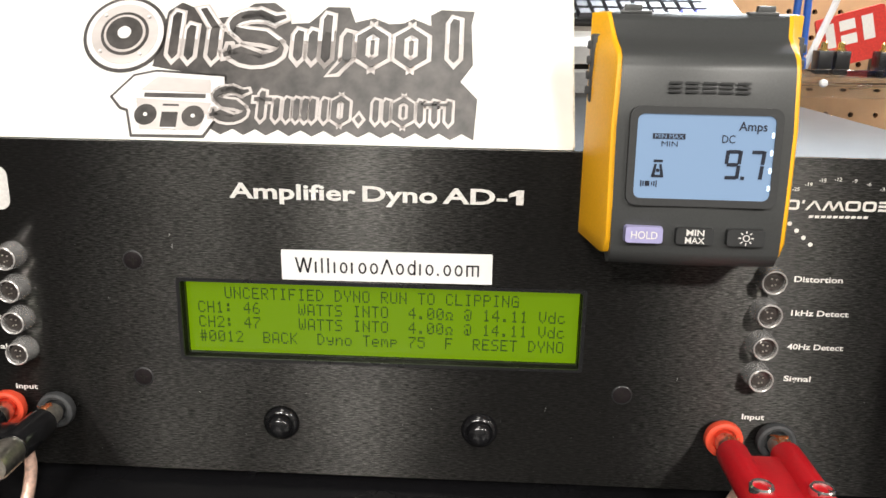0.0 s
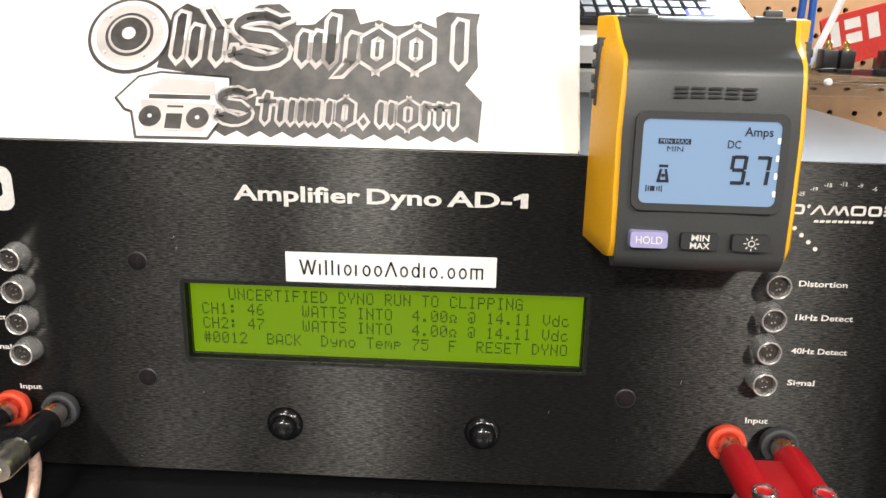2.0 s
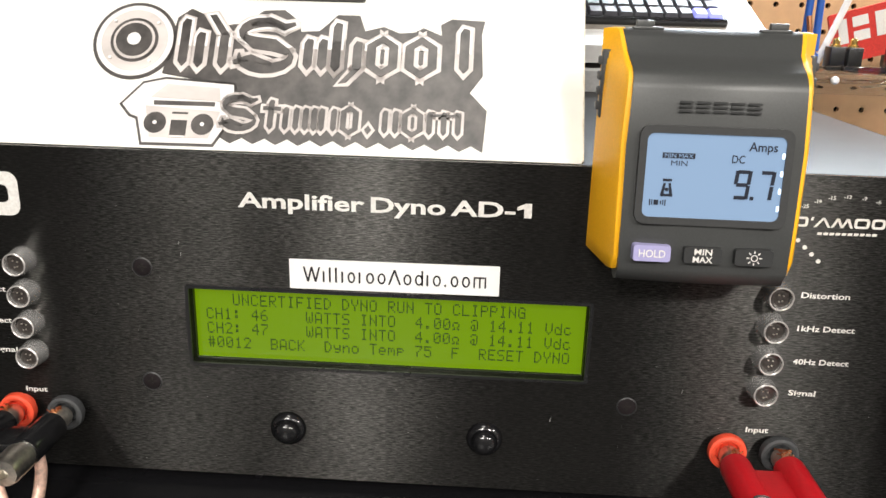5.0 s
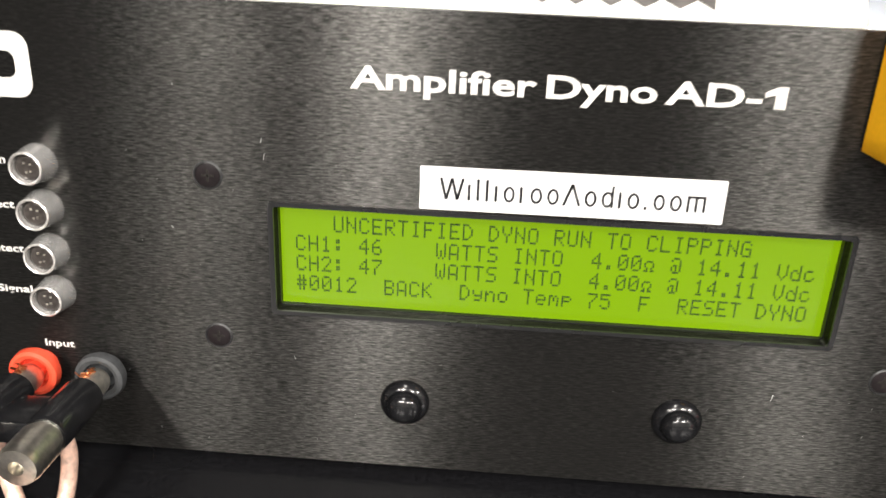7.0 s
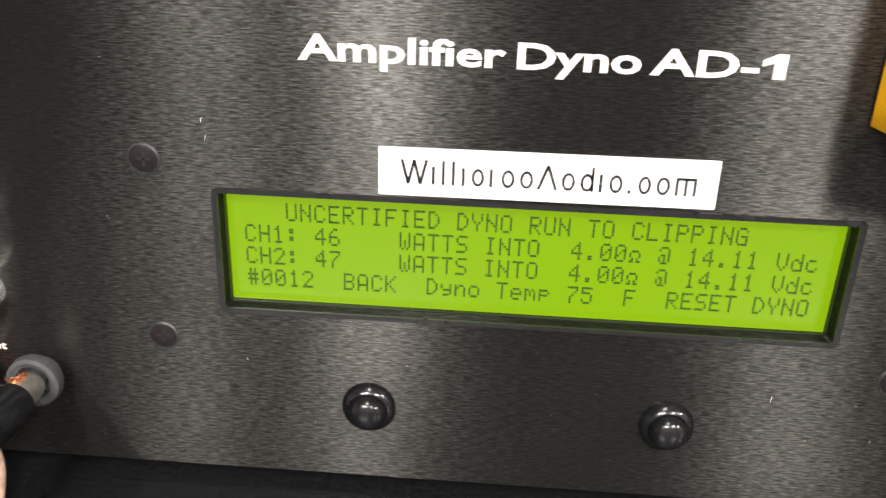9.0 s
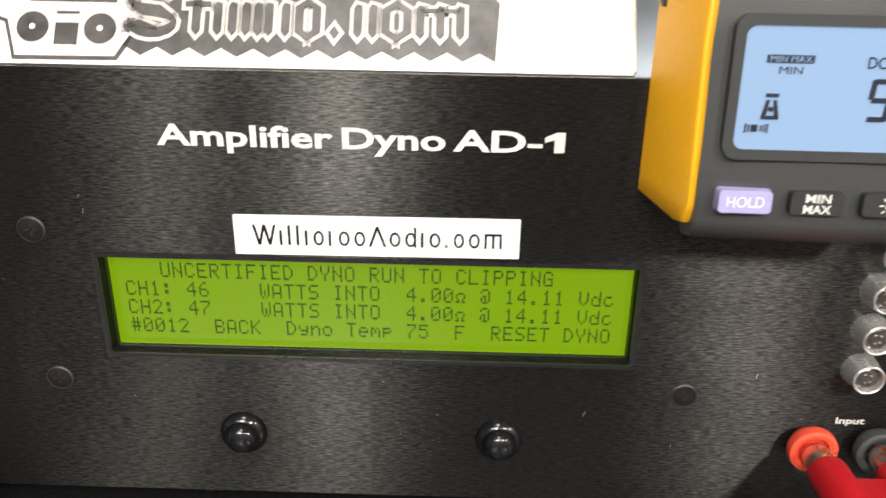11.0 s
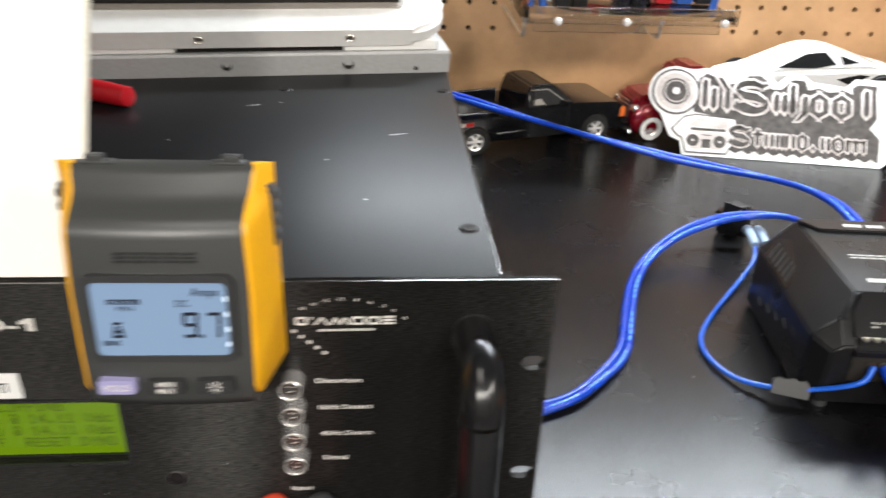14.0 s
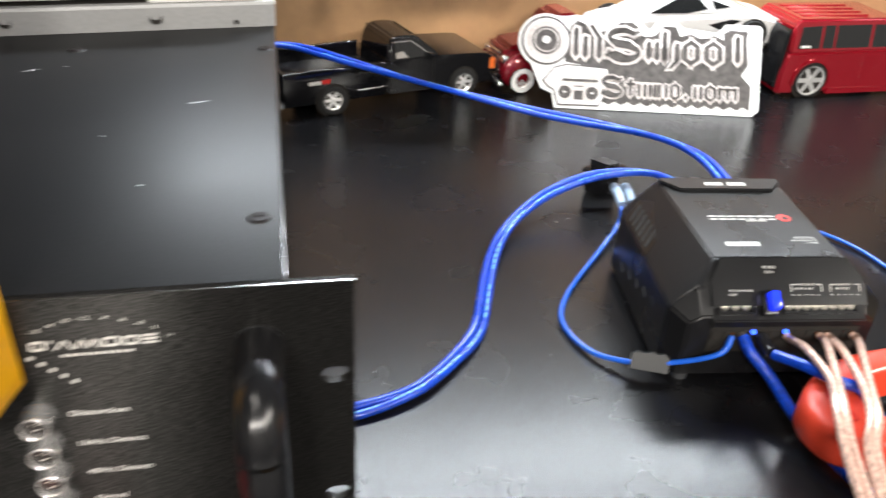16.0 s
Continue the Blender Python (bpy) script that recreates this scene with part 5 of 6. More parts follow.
# ---- cables ----
BLUE_CABLE = material("translucent_blue_cable", (0.005, 0.055, 0.50), 0.30, 0.1, 0.35, 420, (1, 1, 1), 0.25, 0.3, coat=0.2)
CABLE_PRINT_GLINT = material("pale_blue_print_and_glint", (0.10, 0.38, 0.88), 0.4, grain=0.3, scale=900)
BLUE_WIRE = material("blue_hookup_wire", (0.012, 0.12, 0.68), 0.32, grain=0.1, scale=500, coat=0.3)


def twin_cable(name, label, pts, r=0.0023):
    run = thing(name, label, "cable", group="blue power cables")
    line = smooth_line(pts, 2)
    for s in (-1, 1):
        off = []
        for i, q in enumerate(line):
            d = line[min(i + 1, len(line) - 1)] - line[max(i - 1, 0)]
            side = d.cross(Vector((0, 0, 1))).normalized()
            off.append(q + side * s * r * 0.98 + Vector((0, 0, 0.0009 * s * math.sin(0.9 * i))))
        bm = bmesh.new()
        tube(bm, off, r, 14, 5)
        strand = part("strand", bm, BLUE_CABLE, run)
        # pale dashes: the sleeve's print, brightened to paint the glints on top too
        if s > 0:
            bm = bmesh.new()
            fine = smooth_line(off, 4)
            for i in range(4, len(fine) - 3, 1):
                if i % 7 < 5:
                    a, b = fine[i], fine[i] + (fine[i + 1] - fine[i]) * 0.7
                    w = (b - a).cross(Vector((0, 0, 1))).normalized() * 0.0006
                    up = Vector((0, 0, r + 0.00006))
                    bm.faces.new([bm.verts.new(p + up) for p in (a - w, b - w, b + w, a + w)])
            tagged(part("sleeve_print", bm, CABLE_PRINT_GLINT, strand), kind="stuff")
    return run


twin_cable("power_cable", "twin blue power cable curving over the bench to the amplifier", [(0.2215, 0.0850, 0.0034), (0.2290, 0.0830, 0.0034), (0.240, 0.0815, 0.0034), (0.254, 0.0828, 0.0034), (0.281, 0.0935, 0.0034), (0.306, 0.116, 0.0034), (0.324, 0.141, 0.0036), (0.342, 0.193, 0.0036), (0.364, 0.237, 0.006), (0.400, 0.268, 0.014), (0.442, 0.280, 0.022), (0.476, 0.264, 0.030), (0.484, 0.225, 0.036), (0.4805, 0.190, 0.036)])
twin_cable("power_cable", "twin blue power cable running from behind the tester to amplifier", [(0.18, 0.466, 0.052), (0.20, 0.490, 0.052), (0.235, 0.492, 0.050), (0.276, 0.466, 0.046), (0.323, 0.432, 0.042), (0.374, 0.395, 0.039), (0.428, 0.366, 0.034), (0.476, 0.335, 0.034), (0.500, 0.296, 0.040), (0.509, 0.250, 0.044), (0.508, 0.188, 0.038)])


def wire(name, label, pts, r, mat, extra=()):
    run = thing(name, label, "wire")
    bm = bmesh.new()
    tube(bm, pts, r, 12)
    part("sleeve", bm, mat, run)
    for nm, p2, r2, mat2, lab in extra:
        bm = bmesh.new()
        tube(bm, p2, r2, 12)
        part(nm, bm, mat2, run, lab)
    return run


def amp_at(x, y, z):
    return tuple(AM @ Vector((x, y, z)))


REM, GND, PWR = amp_at(-0.0258, -0.0522, 0.0312), amp_at(-0.0203, -0.0522, 0.0312), amp_at(-0.0110, -0.0522, 0.0312)
wire("trigger_wire", "thin blue trigger wire looping from switch to amplifier terminal", [(0.4500, 0.2480, 0.013), (0.4440, 0.2350, 0.008), (0.4240, 0.2130, 0.0030), (0.3860, 0.1680, 0.0020), (0.3730, 0.1400, 0.0020), (0.3790, 0.1120, 0.0030), (0.3960, 0.0950, 0.0070), (0.4130, 0.0875, 0.0110), (REM[0] - 0.008, REM[1] - 0.004, 0.0235), REM], 0.0015, BLUE_WIRE, [("bare_end", [REM, (REM[0] + 0.001, REM[1] + 0.004, REM[2] + 0.001)], 0.0011, COPPER, "bare copper end")])
bm = bmesh.new()
prism(bm, [(-0.0100, -0.0035), (0.0095, -0.0040), (0.0098, 0.0035), (0.0070, 0.0062), (0.0035, 0.0054), (0.0008, 0.0066), (-0.0030, 0.0052), (-0.0065, 0.0060), (-0.0098, 0.0045)], -0.0019, 0.0019, pose(0.4040, 0.0905, 0.0090, 62, 0, -20))
tagged(part("tape_flag", bm, METER_DARK), "torn black tape flag wrapped round a thin blue wire", "tape")
wire("earth_wire", "thick blue wire leading from the amplifier terminal to the bench edge", [GND, (GND[0] + 0.0015, GND[1] - 0.008, 0.0265), (0.4550, 0.0630, 0.0180), (0.4595, 0.0400, 0.0095), (0.4660, 0.0130, 0.0052), (0.4780, -0.0250, 0.0040), (0.500, -0.080, 0.0040), (0.53, -0.17, 0.0040)], 0.0029, BLUE_CABLE, [("bare_end", [GND, (GND[0], GND[1] + 0.004, GND[2] + 0.001)], 0.0021, NICKEL, "tinned wire end")])
wire("supply_wire", "blue supply wire with black shrink sleeve passing through clamp jaw", [(0.4555, 0.0660, 0.0300), (0.4620, 0.0520, 0.0340), (0.4690, 0.0400, 0.0352), (0.4790, 0.0325, 0.0340), (0.4900, 0.0330, 0.0220), (0.5010, 0.0345, 0.0105), (0.5130, 0.0350, 0.0040), (0.5290, 0.0330, 0.0036)], 0.0028, BLUE_CABLE, [("shrink_sleeve", [PWR, (PWR[0] - 0.0005, PWR[1] - 0.0060, 0.0298), (0.4550, 0.0675, 0.0298)], 0.0033, BLACK, "black shrink sleeve")])
for tx, off, bend in ((0.0030, -0.0019, 0), (0.0206, 0.0019, 0), (0.0248, -0.0019, 1), (0.0386, 0.0019, 1)):
    st = Vector(amp_at(tx, -0.0522, 0.0312))
    run = ((0.4630, 0.0340, 0.0420), (0.4520, 0.0130, 0.0440), (0.4440, -0.0100, 0.0380)) if bend == 0 else ((0.4750, 0.0260, 0.0420), (0.4630, 0.0050, 0.0440), (0.4530, -0.0120, 0.0380))
    mids = [(x + off, y, z) for x, y, z in run]
    lead_in = tuple(st.lerp(Vector(mids[0]), 0.45) + Vector((0, 0, 0.0030)))
    wire("output_wire", "clear-sleeved copper speaker wire from the amplifier output", [tuple(st), (st.x, st.y - 0.004, 0.0320), lead_in, *mids, (0.4340 + 0.008 * bend + off, -0.060, 0.0240), (0.4240 + 0.008 * bend + off, -0.120, 0.0100), (0.4220 + 0.008 * bend + off, -0.190, 0.0030)], 0.0020, WIRE_COPPER, [("bare_end", [tuple(st), (st.x, st.y + 0.003, st.z + 0.001)], 0.0015, COPPER, "bare copper end")])
wire("remote_lead", "thin blue wire trailing away across the bench from the amplifier", [amp_at(0.050, 0.060, 0.018), (0.552, 0.2230, 0.010), (0.584, 0.2200, 0.0030), (0.603, 0.1960, 0.0016), (0.612, 0.1580, 0.0016), (0.628, 0.1270, 0.0016), (0.665, 0.1050, 0.0016), (0.80, 0.080, 0.0016)], 0.0013, BLUE_WIRE)
# rocker switch behind the amplifier, with spade terminals
SPADE = material("pale_blue_sleeve", (0.42, 0.55, 0.72), 0.3, grain=0.05, scale=300, coat=0.4)
SW = pose(0.4555, 0.2990, 0.0, 0, 0, 38)
switch = thing("rocker_switch", "black rocker switch on the bench with pale blue spade terminals", "switch", SW)
bm = bmesh.new()
box(bm, -0.0130, 0.0130, -0.0080, 0.0080, 0.0005, 0.0170, 0.0016)
part("body", bm, BLACK_GLOSS, switch)
bm = bmesh.new()
box(bm, -0.0150, 0.0150, -0.0100, 0.0100, 0.0170, 0.0195, 0.0010)
part("flange", bm, BLACK_GLOSS, switch)
bm = bmesh.new()
prism(bm, [(-0.010, 0.0190), (0.010, 0.0190), (0.010, 0.0215), (0.0, 0.0225), (-0.010, 0.0265)], -0.0065, 0.0065, Matrix(((1, 0, 0, 0), (0, 0, 1, 0), (0, 1, 0, 0), (0, 0, 0, 1))))
part("rocker", bm, BLACK, switch)
for k in (0, 1):
    bm = bmesh.new()
    tube(bm, [(0.456 + 0.008 * k, 0.277 - 0.001 * k, 0.0130), (0.4535 + 0.0085 * k, 0.2650, 0.0150), (0.4510 + 0.0085 * k, 0.2500 + 0.002 * k, 0.0135)], 0.0038, 12, 6, 0.0030)
    spade = part("spade_sleeve", bm, SPADE, None)
    spade.parent = switch
    spade.matrix_parent_inverse = SW.inverted()
    tagged(spade, "pale blue spade sleeve")

# ---- clamp head lying beside the amplifier ----
CLAMP_RED = material("clamp_red", (0.70, 0.058, 0.026), 0.42, grain=0.08, scale=900, bump=0.15, wear=0.25)
CLAMP_YELLOW = material("clamp_yellow", (0.88, 0.50, 0.010), 0.42, grain=0.05, scale=900, bump=0.1, wear=0.2)
clamp = thing("clamp_head", "red-jawed clamp meter head with yellow body on the bench", "clamp meter")
JAW_OUT = [(0.4495, 0.0230), (0.4520, 0.0130), (0.4585, 0.0070), (0.4680, 0.0030), (0.4830, -0.0025), (0.5030, -0.0075), (0.5260, -0.0100), (0.5640, -0.0080), (0.5640, 0.0640), (0.5400, 0.0660), (0.5190, 0.0655), (0.5010, 0.0638), (0.4830, 0.0585), (0.4680, 0.0510), (0.4570, 0.0420), (0.4510, 0.0330)]
JAW_IN = [(0.4790, 0.0260), (0.4815, 0.0205), (0.4860, 0.0170), (0.4920, 0.0142), (0.5000, 0.0116), (0.5100, 0.0098), (0.5280, 0.0095), (0.5480, 0.0160), (0.5500, 0.0410), (0.5380, 0.0472), (0.5200, 0.0485), (0.5050, 0.0470), (0.4950, 0.0445), (0.4880, 0.0405), (0.4830, 0.0365), (0.4800, 0.0315)]


def loop_of(pts, n=3):
    """A closed smooth line through pts."""
    out, k = [], len(pts)
    for i in range(k):
        a, b, c, d = [Vector(pts[(i + j) % k]) for j in (-1, 0, 1, 2)]
        out += [0.5 * (2 * b + (c - a) * t + (2 * a - 5 * b + 4 * c - d) * t * t + (3 * b - a - 3 * c + d) * t ** 3) for t in [q / n for q in range(n)]]
    return out


bm = bmesh.new()
rings = []
for o, i in zip(loop_of(JAW_OUT), loop_of(JAW_IN)):
    u = (i - o).normalized()
    sec = [(o + u * 0.003, 0.0110), (o, 0.0140), (o, 0.0255), (o + u * 0.0010, 0.0288), (o + u * 0.0034, 0.0306), (o + u * 0.0050, 0.0310), (i - u * 0.0022, 0.0310), (i - u * 0.0008, 0.0304), (i, 0.0290), (i, 0.0120)]
    rings.append([bm.verts.new((p.x, p.y, z)) for p, z in sec])
for q, ring in enumerate(rings):
    nxt = rings[(q + 1) % len(rings)]
    for k in range(len(ring)):
        bm.faces.new((ring[k], ring[(k + 1) % len(ring)], nxt[(k + 1) % len(ring)], nxt[k]))
jaw = part("jaw", bm, CLAMP_RED, clamp, "red jaw ring", sharp=55)
JAWTOP = Matrix.Translation((0, 0, 0.0311))
flat("jaw_mark", [rect(0.514, 0.5148, 0.0545, 0.0585, -0.002), rect(0.5065, 0.5073, 0.0005, 0.0050, -0.002), rect(0.462, 0.4685, 0.0165, 0.0172), rect(0.462, 0.4685, 0.0225, 0.0232), rect(0.462, 0.4627, 0.0165, 0.0232), rect(0.4678, 0.4685, 0.0165, 0.0232), rect(0.4632, 0.4640, 0.0300, 0.0350)], RED_INK, jaw, JAWTOP, 0.0003)
flat("jaw_print", [rect(0.5180 + 0.0030 * q, 0.5195 + 0.0030 * q, -0.0030 + 0.0022 * w, -0.0018 + 0.0022 * w) for q in range(3) for w in range(4)] + [rect(0.5280 + 0.0025 * q, 0.5295 + 0.0025 * q, 0.0560, 0.0588) for q in range(3)], RED_INK, jaw, JAWTOP, 0.0003)
# moulding seam round the mouth
seam = [(0.4815, 0.0360), (0.4920, 0.0446), (0.5050, 0.0484), (0.5200, 0.0499), (0.5380, 0.0486)]
bm = bmesh.new()
tube(bm, [(x, y, 0.0306) for x, y in seam], 0.0006, 8, 6)
part("moulding_seam", bm, FOAM_EDGE, jaw, "pale moulding seam")
bm = bmesh.new()
prism(bm, [(0.5600, 0.0680), (0.5600, -0.0140), (0.5900, -0.0280), (0.7200, -0.0600), (0.7300, 0.0300), (0.6300, 0.0780)], 0.0005, 0.0400)
bmesh.ops.bevel(bm, geom=[e for e in bm.edges if abs(e.verts[0].co.z - e.verts[1].co.z) < 1e-6], offset=0.0030, segments=3, affect="EDGES")
clamp_body = part("body", bm, CLAMP_YELLOW, clamp, "yellow clamp body", sharp=30)
for nm, pts, z0, z1 in (("upper_shoulder", [(0.5405, 0.0660), (0.5370, 0.0570), (0.5335, 0.0440), (0.5470, 0.0440), (0.5600, 0.0240), (0.5600, -0.0110), (0.5680, -0.0150), (0.5680, 0.0690), (0.5450, 0.0700)], 0.0270, 0.0392),
                        ("lower_shoulder", [(0.5350, 0.0560), (0.5330, 0.0420), (0.5440, 0.0300), (0.5480, 0.0100), (0.5640, -0.0050), (0.5640, 0.0600)], 0.0010, 0.0130)):
    bm = bmesh.new()
    prism(bm, pts, z0, z1)
    if nm == "upper_shoulder":
        bmesh.ops.bevel(bm, geom=[e for e in bm.edges if abs(e.verts[0].co.z - e.verts[1].co.z) < 1e-6], offset=0.0018, segments=3, affect="EDGES")
    part(nm, bm, CLAMP_YELLOW, clamp_body, sharp=30)
bm = bmesh.new()
prism(bm, rounded(0.586, 0.64, 0.010, 0.055, 0.004, 3), 0.0398, 0.0412)
part("face_plate", bm, GREY_PL, clamp, "grey face plate")

# ---- cut-out card with the same logo, leaning on the model cars ----
U = Vector((0.166, -0.031, 0)).normalized()
BACK = Vector((-U.y, U.x, 0))
TILT_S = radians(36)
VUP = BACK * math.sin(TILT_S) + Vector((0, 0, math.cos(TILT_S)))
NRM = U.cross(VUP)
K = 1.44
CARD = Matrix(((U.x, VUP.x, NRM.x, 0.483), (U.y, VUP.y, NRM.y, 0.458), (U.z, VUP.z, NRM.z, 0.001), (0, 0, 0, 1))) @ Matrix.Translation((0.1216, 0.0, 0)) @ Matrix.Scale(K, 4)
card = thing("cutout_card", "white cut-out card with dark script logo leaning on model cars", "sign")
arc = [(-0.1003 + 0.0182 * math.cos(radians(a)), 0.0432 + 0.0182 * math.sin(radians(a))) for a in range(70, 246, 12)]
edge = [(-0.0940, -0.0006), (0.0350, -0.0006), (0.0395, 0.0030), (0.0420, 0.0580), (0.0400, 0.0600), (0.0180, 0.0600), (0.0120, 0.0540), (-0.0100, 0.0560), (-0.0150, 0.0600), (-0.0260, 0.0600), (-0.0330, 0.0540), (-0.0420, 0.0610), (-0.0540, 0.0610), (-0.0640, 0.0560), (-0.0800, 0.0615), (-0.0880, 0.0600)] + arc + [(-0.1060, 0.0190), (-0.1030, 0.0120), (-0.0960, 0.0090)]
bm = bmesh.new()
prism(bm, edge, -0.0016, 0.0, CARD)
part("card", bm, LABEL_WHITE, card)
logo(card, CARD)

# ---- model cars on the bench ----
CAR_BLACK = material("gloss_black_paint", (0.004, 0.004, 0.005), 0.10, grain=0.1, scale=300, wear=0.3, coat=0.35, spec=0.4)
CAR_RED = material("candy_red_paint", (0.34, 0.007, 0.018), 0.20, 0.3, 0.12, 1500, wear=0.3, coat=0.9)
CAR_MAROON = material("maroon_paint", (0.20, 0.004, 0.012), 0.20, 0.35, 0.12, 1500, wear=0.3, coat=0.9)
CAR_WHITE = material("white_car_paint", (0.82, 0.82, 0.82), 0.2, grain=0.03, wear=0.2, coat=0.7)
SMOKED = material("smoked_glass", (0.012, 0.013, 0.014), 0.08, coat=0.6)
TYRE = material("tyre_rubber", (0.012, 0.012, 0.012), 0.6, grain=0.3, scale=600, bump=0.2)
RIM = material("bright_rim", (0.88, 0.88, 0.87), 0.22, 0.6, 0.06, 300, wear=0.3)
AMBER = material("amber_lens", (0.75, 0.16, 0.03), 0.25)
SEAT = material("grey_seat", (0.30, 0.28, 0.25), 0.6, grain=0.1, scale=300)


def slab(bm, pts, w0, w1=None, bev=0.0015, seg=3, mid=None):
    """A side outline made as wide as w0; points above mid are drawn in to w1."""
    n = len(pts)
    sides = []
    for s in (-1, 1):
        vs = []
        for x, z in pts:
            w = w0 if w1 is None or z <= mid else w0 + (w1 - w0) * (z - mid) / (max(p[1] for p in pts) - mid)
            vs.append(bm.verts.new((x, s * w, z)))
        sides.append(vs)
    a, b = sides
    fs = [bm.faces.new(a), bm.faces.new(b[::-1])]
    for i in range(n):
        fs.append(bm.faces.new((a[i], b[i], b[(i + 1) % n], a[(i + 1) % n])))
    bmesh.ops.recalc_face_normals(bm, faces=fs)
    if bev:
        bmesh.ops.bevel(bm, geom=list({e for f in fs for e in f.edges}), offset=bev, segments=seg, affect="EDGES")
    return bm


def wheel(car, x, y, r, w, spokes, rim_r, white=False):
    s = -1 if y < 0 else 1
    m = Matrix.Translation((x, y, r)) @ Euler((radians(90 if s < 0 else -90), 0, 0)).to_matrix().to_4x4()
    bm = bmesh.new()
    lathe(bm, [(rim_r, -w), (r * 0.95, -w), (r, -w * 0.7), (r, 0.3 * w), (r * 0.95, 0.5 * w), (rim_r, 0.5 * w), (rim_r * 0.97, 0.1 * w), (rim_r * 0.97, -w)], m, 30)
    wh = part("wheel", bm, TYRE, car, "black tyre")
    if white:
        part("white_wall", holed(bmesh.new(), disc(0, 0, r * 0.93, 28), [disc(0, 0, rim_r, 28)], 0.45 * w, 0.56 * w, m), LABEL_WHITE, wh)
    bm = bmesh.new()
    lathe(bm, [(rim_r, 0.5 * w), (rim_r * 0.9, 0.42 * w), (rim_r * 0.86, -0.1 * w), (0, -0.15 * w)], m, 28)
    for k in range(spokes):
        a = 2 * math.pi * k / spokes
        p = [(rim_r * 0.18 * math.cos(a + 1.1), rim_r * 0.18 * math.sin(a + 1.1)), (rim_r * 0.18 * math.cos(a - 1.1), rim_r * 0.18 * math.sin(a - 1.1)), (rim_r * 0.9 * math.cos(a - 0.16), rim_r * 0.9 * math.sin(a - 0.16)), (rim_r * 0.9 * math.cos(a + 0.16), rim_r * 0.9 * math.sin(a + 0.16))]
        prism(bm, p, 0.0, 0.3 * w, m)
    lathe(bm, [(rim_r * 0.24, 0), (rim_r * 0.24, 0.36 * w), (0, 0.42 * w)], m, 16)
    part("rim", bm, RIM, wh, "chrome rim")
    return wh


def pane(car, pts, y, mat=SMOKED, name="window", thick=0.0006, lean=0.0, base=0.0):
    s = -1 if y < 0 else 1
    bm = bmesh.new()
    lo = [bm.verts.new((x, y - s * lean * (z - base), z)) for x, z in pts]
    hi = [bm.verts.new((x, y - s * lean * (z - base) + s * thick, z)) for x, z in pts]
    bm.faces.new(lo), bm.faces.new(hi[::-1])
    for i in range(len(pts)):
        bm.faces.new((lo[i], lo[(i + 1) % len(pts)], hi[(i + 1) % len(pts)], hi[i]))
    return part(name, bm, mat, car)


def arch(car, x, y, r, mat=HOLE):
    s = -1 if y < 0 else 1
    m = Matrix.Translation((x, y, r * 0.92)) @ Euler((radians(90 if s < 0 else -90), 0, 0)).to_matrix().to_4x4()
    bm = bmesh.new()
    prism(bm, [(a, b) for a, b in disc(0, 0, r * 1.12, 26)], -0.004, 0.0002, m)
    return part("wheel_arch", bm, mat, car)


# black pickup
pickup = thing("model_pickup", "gloss-black die-cast model pickup truck parked by the pegboard", "model car", pose(0.3175, 0.5100, 0, 0, 0, 17.5), "model cars")
HWID = 0.0345
bm = bmesh.new()
slab(bm, [(-0.0125, 0.0115), (0.098, 0.0105), (0.1005, 0.020), (0.1005, 0.036), (0.097, 0.0415), (0.090, 0.0435), (0.042, 0.0468), (-0.0125, 0.0462)], HWID, bev=0.0022, seg=4)
body = part("body", bm, CAR_BLACK, pickup)
bm = bmesh.new()
slab(bm, [(-0.0120, 0.044), (-0.0095, 0.0640), (-0.0050, 0.0685), (0.0130, 0.0685), (0.0190, 0.0665), (0.0425, 0.0455)], 0.0330, 0.0265, 0.0022, 4, 0.046)
cab = part("cab", bm, CAR_BLACK, pickup)
bm = bmesh.new()
slab(bm, [(-0.1110, 0.0130), (-0.0130, 0.0130), (-0.0130, 0.0320), (-0.1110, 0.0320)], 0.0300, bev=0.0006)
part("load_bed", bm, AMP_DARK, pickup)
for s in (-1, 1):
    bm = bmesh.new()
    y0, y1 = sorted((s * 0.0306, s * HWID))
    box(bm, -0.1130, -0.0140, y0, y1, 0.0125, 0.0470, 0.0014, 3)
    bed_side = part("bed_side", bm, CAR_BLACK, pickup)
    bm = bmesh.new()
    box(bm, -0.1100, -0.0160, s * HWID - 0.0003, s * HWID + 0.0003, 0.0385, 0.0393, 0.0002, 1)
    part("crease", bm, CAR_BLACK, bed_side)
    bm = bmesh.new()
    box(bm, -0.0105, 0.0940, s * HWID - 0.0003, s * HWID + 0.0003, 0.0385, 0.0393, 0.0002, 1)
    part("crease", bm, CAR_BLACK, body)
    bm = bmesh.new()
    box(bm, 0.0335, 0.0341, s * HWID - 0.0003, s * HWID + 0.0002, 0.0140, 0.0455)
    part("door_seam", bm, HOLE, body)
    bm = bmesh.new()
    box(bm, -0.0070, -0.0015, s * HWID - 0.0003, s * HWID + 0.0009, 0.0345, 0.0362, 0.0004)
    part("door_handle", bm, CAR_BLACK, body)
bm = bmesh.new()
box(bm, -0.1130, -0.1095, -0.0304, 0.0304, 0.0150, 0.0462, 0.0010)
part("tailgate", bm, CAR_BLACK, pickup)
bm = bmesh.new()
slab(bm, [(-0.1158, 0.0120), (-0.1132, 0.0120), (-0.1132, 0.0175), (-0.1158, 0.0170)], 0.0340, bev=0.0008)
part("rear_bumper", bm, CHROME, pickup)
